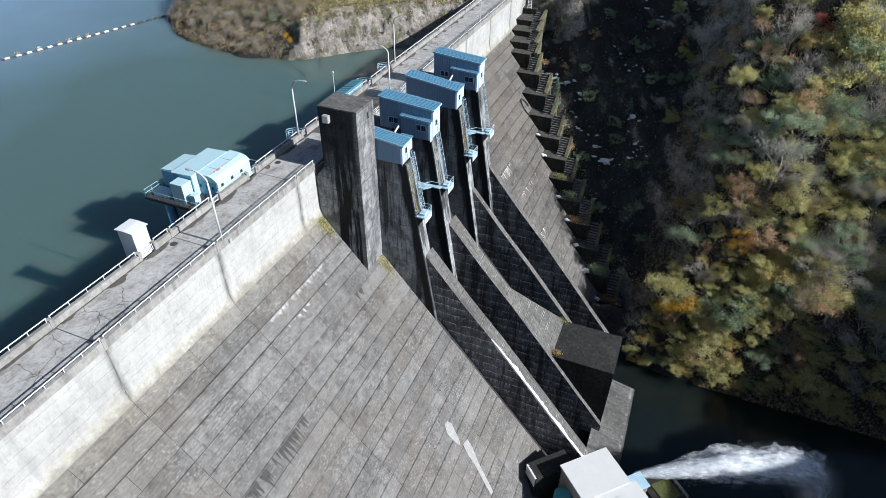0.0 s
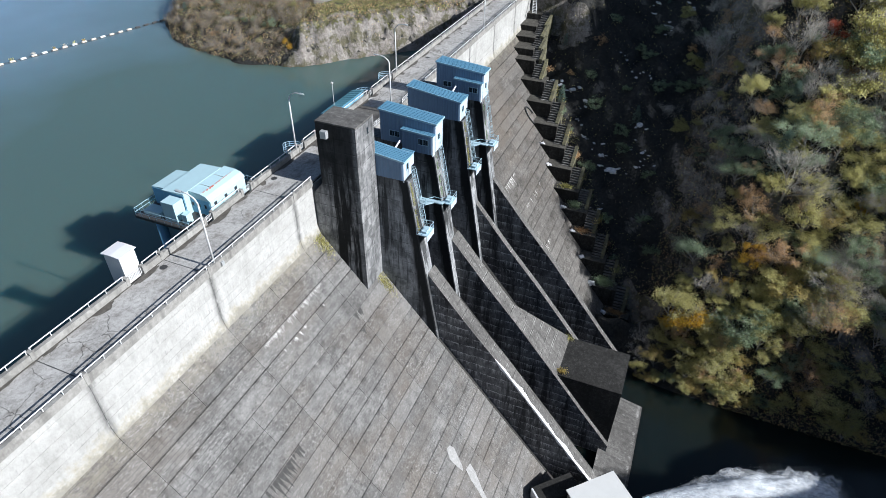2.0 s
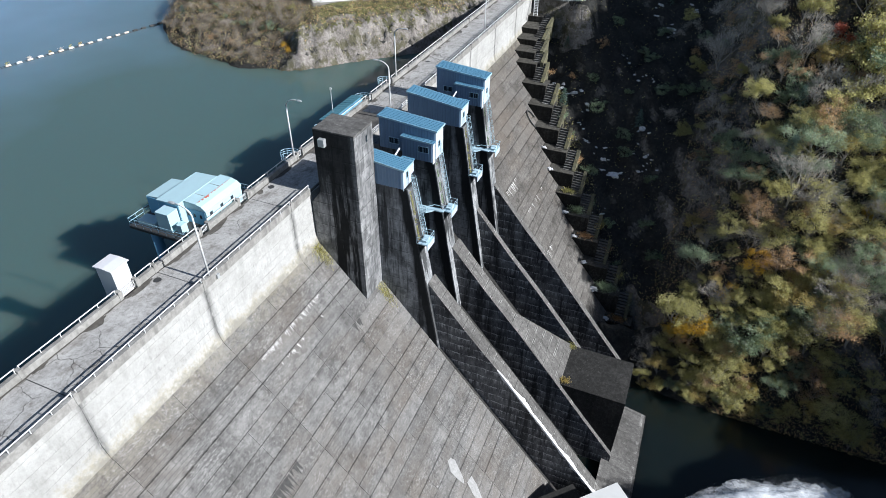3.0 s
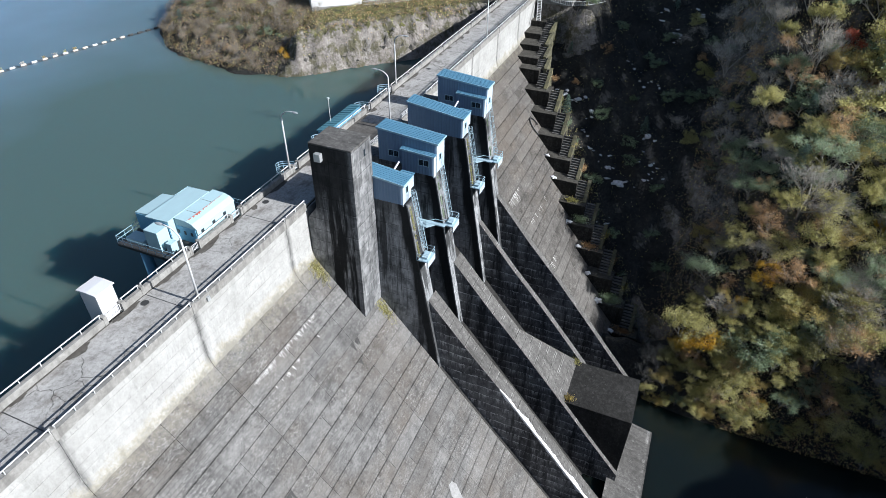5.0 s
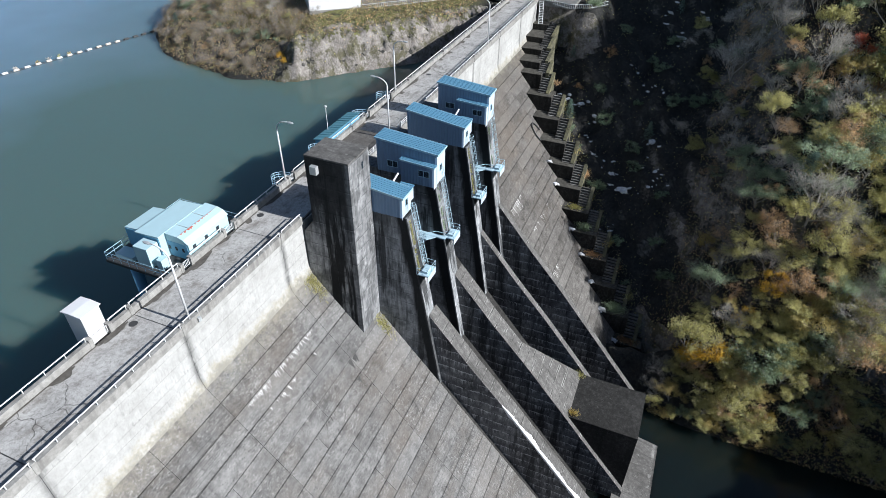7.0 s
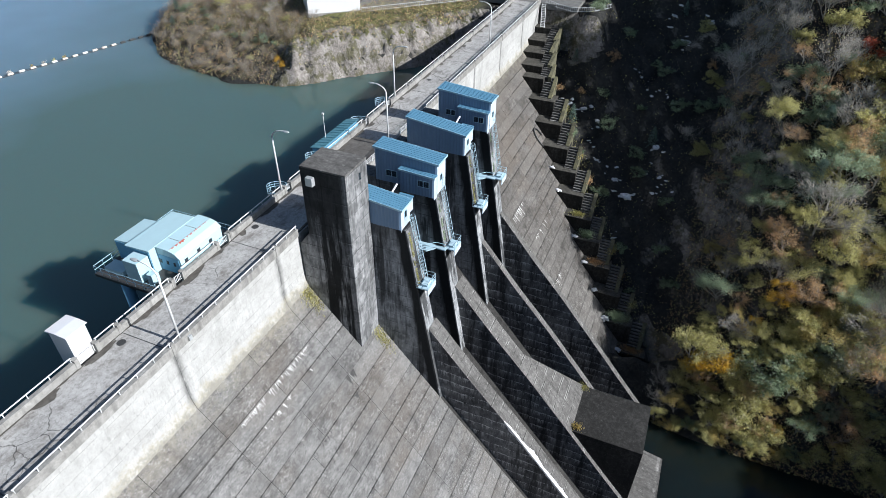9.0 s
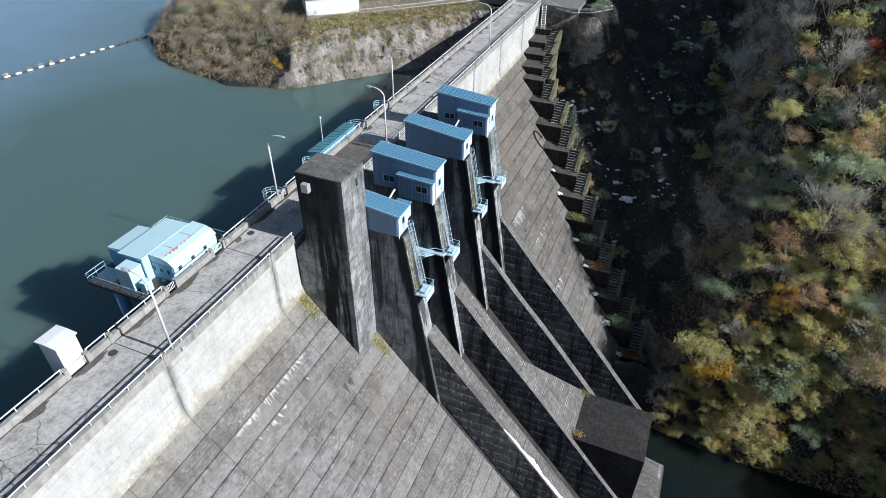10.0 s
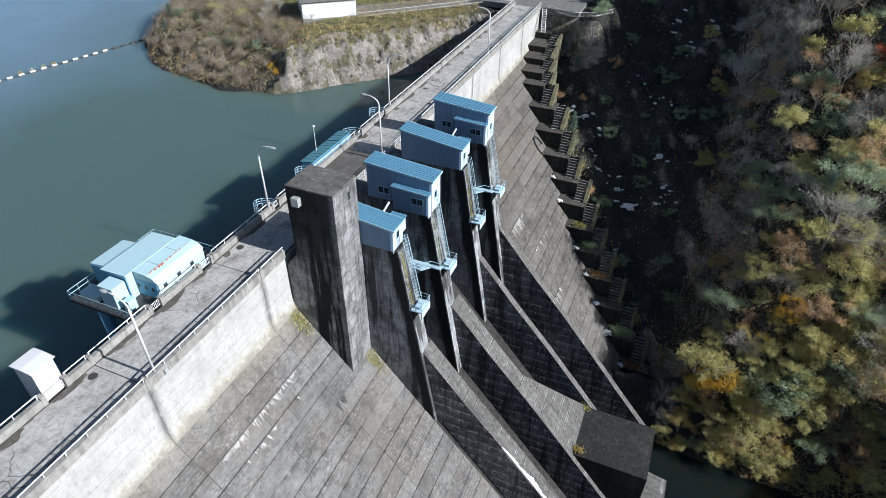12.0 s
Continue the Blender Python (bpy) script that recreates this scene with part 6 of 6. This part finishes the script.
# the far woods, joined into one sheet of crowns and limbs
names = list(LEAF)
tris, mats = [], []
for src, x, y, z, s, turn in FAR:
    for o in src.children:
        me = o.data
        co = np.empty(len(me.vertices) * 3)
        me.vertices.foreach_get("co", co)
        co = co.reshape(-1, 3, 3)
        kind = [k2 for k2 in LEAF if LEAF[k2] == me.materials[0]]
        if kind:
            co = co[rng.uniform(size=len(co)) < (0.5 if x < 135 else 0.26)]
            mid = co.mean(1, keepdims=True)
            co = mid + (co - mid) * (1.6 if x < 135 else 2.2)
        elif x > 135 or y > -46:
            continue
        co = co * s
        ca, sa = math.cos(turn), math.sin(turn)
        tris.append(np.stack([co[..., 0] * ca - co[..., 1] * sa + x, co[..., 0] * sa + co[..., 1] * ca + y, co[..., 2] + z], -1))
        mats.append(np.full(len(co), names.index(kind[0] if kind else "twig")))
me = tri_mesh("far_woods", np.concatenate(tris), LEAF[names[0]])
for k2 in names[1:]:
    me.materials.append(LEAF[k2])
me.polygons.foreach_set("material_index", np.concatenate(mats).astype(np.int32))
tagged(new("far_woods", me), "mixed autumn woods covering the upper valley side", "woods", kind="stuff")
for lst in PROTO.values():
    for p in lst:
        for o in list(p.children_recursive) + [p]:
            bpy.data.objects.remove(o)

# ---- undergrowth ----
n = 190000
px, py = 56 + 134 * rng.uniform(size=n) ** 1.3, rng.uniform(-125, 4, n)
ok = (px > 56) & (py < -12 - (117 - px) * 0.82) | (px > 132) & (py < -14)
gloom = (py > -46)
ok &= ~gloom | (rng.uniform(size=n) < 0.08)
px, py = px[ok], py[ok]
qx, qy = rng.uniform(76, 135, 90000), rng.uniform(18, 112, 90000)
d = qx - np.interp(qy, SHORE_Y, SHORE_X)
ok = (d > 0.5) & ((qy > 50) | (d > 9) | ((rng.uniform(size=90000) < 0.12) & (d > 3))) & (d < 32)
ok &= ~((qx > 100) & (qx < 114) & (qy > 43.5) & (qy < 55))
px, py = np.concatenate([px, qx[ok]]), np.concatenate([py, qy[ok]])
sx, sy = zip(*[(q[0], q[1]) for q in sorted(STEP)])
ex = rng.uniform(70, 112, 1500)
ey = np.interp(ex, sx, sy) - rng.uniform(10, 14, 1500)
px, py = np.concatenate([px, ex]), np.concatenate([py, ey])
m = len(px)
P = np.stack([px, py, land(px, py) + rng.uniform(0.0, 0.7, m)], 1)
P[-1500:, 2] += rng.uniform(0, 1.5, 1500) ** 1.5
which = np.where((py > -44) & (py < 5), np.arange(m) % 2, np.where(py > 5, np.array([1, 1, 1, 2, 0])[np.arange(m) % 5], np.arange(m) % 3))
for q, (kind, words) in enumerate((("olive", "low olive scrub covering the valley side"), ("brush", "bare brown twigs and brush on the valley side"), ("russet", "brown dead bracken and leaves on the valley side"))):
    G = P[which == q]
    if kind == "brush":
        T = slivers(G, unit(rng, len(G)) * 0.5 + np.array([0, 0, 0.35]), np.full(len(G), 0.035), rng)
    else:
        T = leaves(G + np.array([0, 0, 0.25]), 0.17, rng)
    tagged(new("undergrowth", tri_mesh("undergrowth", T, LEAF[kind])), words, "undergrowth", kind="stuff")

# pale broken rocks in the gully
k = Mat("pale limestone", 0.9)
k.color(k.ramp(k.noise(1.2, 6, 0.75), (0.3, (0.5, 0.5, 0.5)), (0.6, (0.86, 0.86, 0.86))))
k.bump(k.noise(3, 6, 0.8), 0.8, 0.15)
M_PALE_ROCK = k.m
BEDS = [(115.5, -12.2, 1.2), (114.3, -16.0, 1.4), (112.8, -19.9, 0.9), (108.7, -34.8, 1.2), (106.4, -20.9, 0.7), (102.9, -22.4, 0.7), (104.2, -25.1, 0.9), (101.9, -27.7, 1.0), (98.4, -31.0, 1.5), (98.4, -36.7, 0.9), (102.5, -37.3, 1.0), (98.7, -40.7, 0.6), (120.2, -30.8, 0.8), (118.6, -35.9, 0.7), (90.7, -30.8, 0.7), (136.5, -35.1, 1.2), (142.1, -30.9, 1.2), (140.6, -40.3, 1.4), (124.6, -27.2, 0.6)]
for i in range(76):
    hx, hy, big = BEDS[i % len(BEDS)]
    first = i < len(BEDS)
    bx, by = (hx, hy) if first else (hx + rng.normal() * 0.9, hy + rng.normal() * 1.5)
    bm = bmesh.new()
    bmesh.ops.create_icosphere(bm, subdivisions=2, radius=1)
    sc = big * (rng.uniform(0.42, 0.55) if first else rng.uniform(0.14, 0.32))
    lx, ly = rng.uniform(0.6, 1.0), rng.uniform(1.2, 2.4)
    turn = Matrix.Rotation(rng.uniform(-0.7, 0.7), 3, "Z") @ Matrix.Rotation(rng.uniform(-0.6, 0.6), 3, "Y")
    for v in bm.verts:
        f = 1 + 1.1 * noise.noise(v.co * 2.9 + Vector((i * 5, 0, 0)))
        v.co = turn @ Vector((v.co.x * sc * f * lx, v.co.y * sc * f * ly, v.co.z * sc * 0.6 * f)) + Vector((bx, by, float(land(bx, by)) + 0.12))
    tagged(obj("rock", bm, M_PALE_ROCK), "pale broken rock in the shaded gully", "rock", "gully rocks")

# ---- slabs of the dam's face ----
def y_of(z):
    return 1.98 - (-7.6 - z) / K


def course(x0, x1, mat, rnd):
    """All lifts of the sloping face between two joints; some lifts are cast in two lengths."""
    z = -8.38
    while z > -56:
        low = max(z - LIFT, -56.5)
        gap = rnd.choice((0.05, 0.09, 0.12, 0.14))
        cuts = [x0, x1] if rnd.random() < 0.45 or x1 - x0 < 12 else [x0, x0 + (x1 - x0) * rnd.choice((0.33, 0.5, 0.5, 0.67)), x1]
        for a, b in zip(cuts, cuts[1:]):
            face_piece("face_slab", mat, [(y_of(low + gap), low + gap), (y_of(z), z)], a, b, 0.016)
        z = low
    face_piece("curved_slab", M_WALL, PROFILE, x0, x1, 0.014)


def crest_wall(x0, x1):
    zs = [-5.93, -4.82, -3.04, -1.26, -0.32]
    for a, b in zip(zs, zs[1:]):
        face_piece("wall_slab", M_WALL, [(FACE_Y, a + 0.03), (FACE_Y, b)], x0, x1, 0.014)


rnd = random.Random(17)
for x0, x1 in [(j, j + JOINT_STEP) for j in JOINTS if j < 15] + [(JOINTS[7], 25.25), (58.05, JOINTS[10])] + list(zip(JOINTS[10:], JOINTS[11:] + [131])):
    if x0 >= -70:
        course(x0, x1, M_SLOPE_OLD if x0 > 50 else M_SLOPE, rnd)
    crest_wall(x0, x1)


# ---- lime, damp and patches on the face ----
N_UP = Vector((0, -K, 1)).normalized()


def on_face(x, z, lift=0.012):
    """A point of the sloping face, lifted off it a little."""
    return Vector((x, y_of(z), z)) + N_UP * lift


k = Mat("lime run", 0.9)
k.color(k.ramp(k.noise(3, 5, 0.7), (0.3, (0.32, 0.315, 0.3)), (0.65, (0.62, 0.61, 0.59))))
M_LIME = k.m
k = Mat("damp run", 0.8)
k.color(k.ramp(k.noise(3, 5, 0.7), (0.3, (0.025, 0.024, 0.023)), (0.65, (0.06, 0.058, 0.055))))
M_DAMP = k.m


def drips(name, x0, x1, z, n, longest, wide, material, label, seed):
    rnd = random.Random(seed)
    bm = bmesh.new()
    for i in range(n):
        x = rnd.uniform(x0, x1)
        h = longest * rnd.uniform(0.2, 1.0) * (0.5 + 0.5 * math.sin((x - x0) / (x1 - x0) * math.pi))
        w = wide * rnd.uniform(0.35, 1.0)
        lean = rnd.uniform(-0.25, 0.25)
        up = rnd.uniform(0, 0.1)
        pts = [(x - w, z - up), (x + w, z - up), (x + w * 0.55 + lean * 0.5, z - h * 0.5), (x + lean + w * 0.1, z - h), (x + lean - w * 0.12, z - h * 0.93), (x - w * 0.6 + lean * 0.4, z - h * 0.45)]
        bm.faces.new([bm.verts.new(on_face(px, pz, 0.01 + 0.0004 * i)) for px, pz in pts])
    tagged(part(name, bm, material, dam, label), kind="stuff")


drips("lime_runs", 1.0, 14.3, -11.98, 75, 0.9, 0.09, M_LIME, "white lime runs below a joint", 3)
drips("lime_runs", 2, 13, -13.76, 12, 0.7, 0.15, M_LIME, "white lime runs below a joint", 4)
drips("lime_runs", 69, 76, -24.42, 16, 2.2, 0.14, M_LIME, "white lime runs below a joint", 8)
drips("lime_runs", 72, 84, -29.76, 12, 1.6, 0.12, M_LIME, "white lime runs below a joint", 9)
drips("lime_runs", 63, 72, -36.88, 12, 2.0, 0.12, M_LIME, "white lime runs below a joint", 19)
drips("damp_runs", -17.5, -4.6, -20.86, 60, 2.3, 0.3, M_DAMP, "dark damp runs below a joint", 5)
drips("damp_runs", 14.8, 17.2, -17.30, 5, 1.4, 0.4, M_DAMP, "dark damp runs below a joint", 6)
drips("damp_runs", 14.2, 16.6, -19.08, 5, 1.3, 0.35, M_DAMP, "dark damp runs below a joint", 7)
drips("damp_runs", 4, 12, -19.08, 10, 0.7, 0.15, M_DAMP, "dark damp runs below a joint", 12)


k = Mat("mortar", 0.9)
k.color(k.ramp(k.noise(2, 6, 0.75), (0.3, (0.23, 0.227, 0.22)), (0.65, (0.37, 0.366, 0.357))))
M_PATCH = k.m


def patch(pts, label):
    bm = bmesh.new()
    bm.faces.new([bm.verts.new(on_face(x, z, 0.02)) for x, z in pts])
    part("patch", bm, M_PATCH, dam, label)


patch([(12.1, -36.4), (12.9, -36.6), (13.2, -37.3), (12.2, -39.4), (11.6, -39.9), (11.3, -38.9), (11.2, -37.4)], "pale mortar patch")
patch([(12.2, -40.2), (13.6, -40.4), (13.3, -41.6), (12.2, -43.5), (10.6, -47.4), (9.8, -47.3), (11.3, -43.2), (11.6, -41.6)], "pale mortar patch")
loop_pts = [on_face(98.5 + 1.5 * math.cos(q), -21 + 2.0 * math.sin(q), 0.25) for q in (math.pi * 2 * j / 20 for j in range(18))]
hose = empty("hose", loop_pts[0], "black hose loop lying on the dam face", "hose")
part("loop", bars((0.16, loop_pts)), M_IRON, hose)

def weeds(cx, cy, cz, rx, ry, n, kind, label, seed, tall=0.7):
    r2 = np.random.default_rng(seed)
    P = np.stack([cx + r2.normal(size=n) * rx, cy + r2.normal(size=n) * ry, np.full(n, cz)], 1)
    if cx < 60 and -30 < cy < 5:
        P[:, 2] = np.array([slope_z(q) for q in P[:, 1]])
    P[:, 2] += r2.uniform(0, tall, n)
    D = unit(r2, n) * 0.12 + np.array([0, 0, 0.25])
    tagged(new("weeds", tri_mesh("weeds", slivers(P, D, np.full(n, 0.05), r2), LEAF[kind])), label, "weeds", "weeds on the dam", kind="stuff")


for i, (px, py) in enumerate(float_line):
    if i > 9 and noise.noise((i * 0.9, 2, 1)) > -0.1:
        weeds(px, py, LAKE + 0.42, 0.3, 0.12, 60, ("twig", "ochre", "olive")[i % 3], "pale dry weeds growing on a float", 80 + i, 0.5)
weeds(19.4, 0.6, 0, 0.6, 0.7, 700, "olive", "olive moss and weeds in the corner by the tower", 31, 0.1)
weeds(24.2, -6.8, 0, 0.5, 0.7, 500, "olive", "olive weeds below the tower", 32, 0.1)
weeds(37.4, -34.6, -40.1, 0.35, 0.5, 300, "ochre", "yellowish weeds on the outlet block", 33, 0.4)
weeds(46.0, -33.6, -40.1, 0.4, 0.5, 400, "olive", "dry weeds on the outlet block", 34, 0.5)
for i, (x, y, z) in enumerate(STEP):
    if i > 3:
        weeds(x + 1.5, y - 8.9, z - 2.2, 0.8, 0.5, 700 if i in (6, 8, 11, 13) else 200, ("russet", "olive", "green", "ochre")[i % 4], "tufted weeds on an abutment step", 40 + i, 0.9)
for i, kind, wide, n, tall, words in ((14, "green", 0.85, 2600, 1.7, "bright green bush on an abutment step"), (11, "green", 0.6, 1500, 1.6, "bright green bush on an abutment step"), (12, "russet", 0.7, 1100, 0.6, "dry brown grass on an abutment step"), (15, "russet", 0.8, 1200, 0.5, "dry brown grass on an abutment step"), (10, "olive", 0.6, 800, 0.5, "yellowish grass on an abutment step")):
    x, y, z = STEP[i]
    weeds(x + 1.3, y - 2.9, z + 0.15, wide * 0.8, wide * 1.3, n, kind, words, 60 + i, tall)
for (a, b, top), seed in zip(PIERS, range(4)):
    r2 = np.random.default_rng(120 + seed)
    pz = top - 8.2 * r2.uniform(size=520) ** 0.8
    clump = np.array([noise.noise((q * 0.9, seed * 3.1, 1)) for q in pz]) > -0.12
    pz = pz[clump]
    P = np.stack([a + 0.35 + np.abs(r2.normal(size=len(pz))) * 0.22, nose(pz) - 0.03, pz], 1)
    D = unit(r2, len(pz)) * 0.1 + np.array([0, -0.12, -0.02])
    tagged(new("moss", tri_mesh("moss", slivers(P, D, np.full(len(pz), 0.05), r2), LEAF["green" if seed % 2 else "olive"])), "olive moss and grass rooted on a pier edge", "moss", "moss on the piers", kind="stuff")
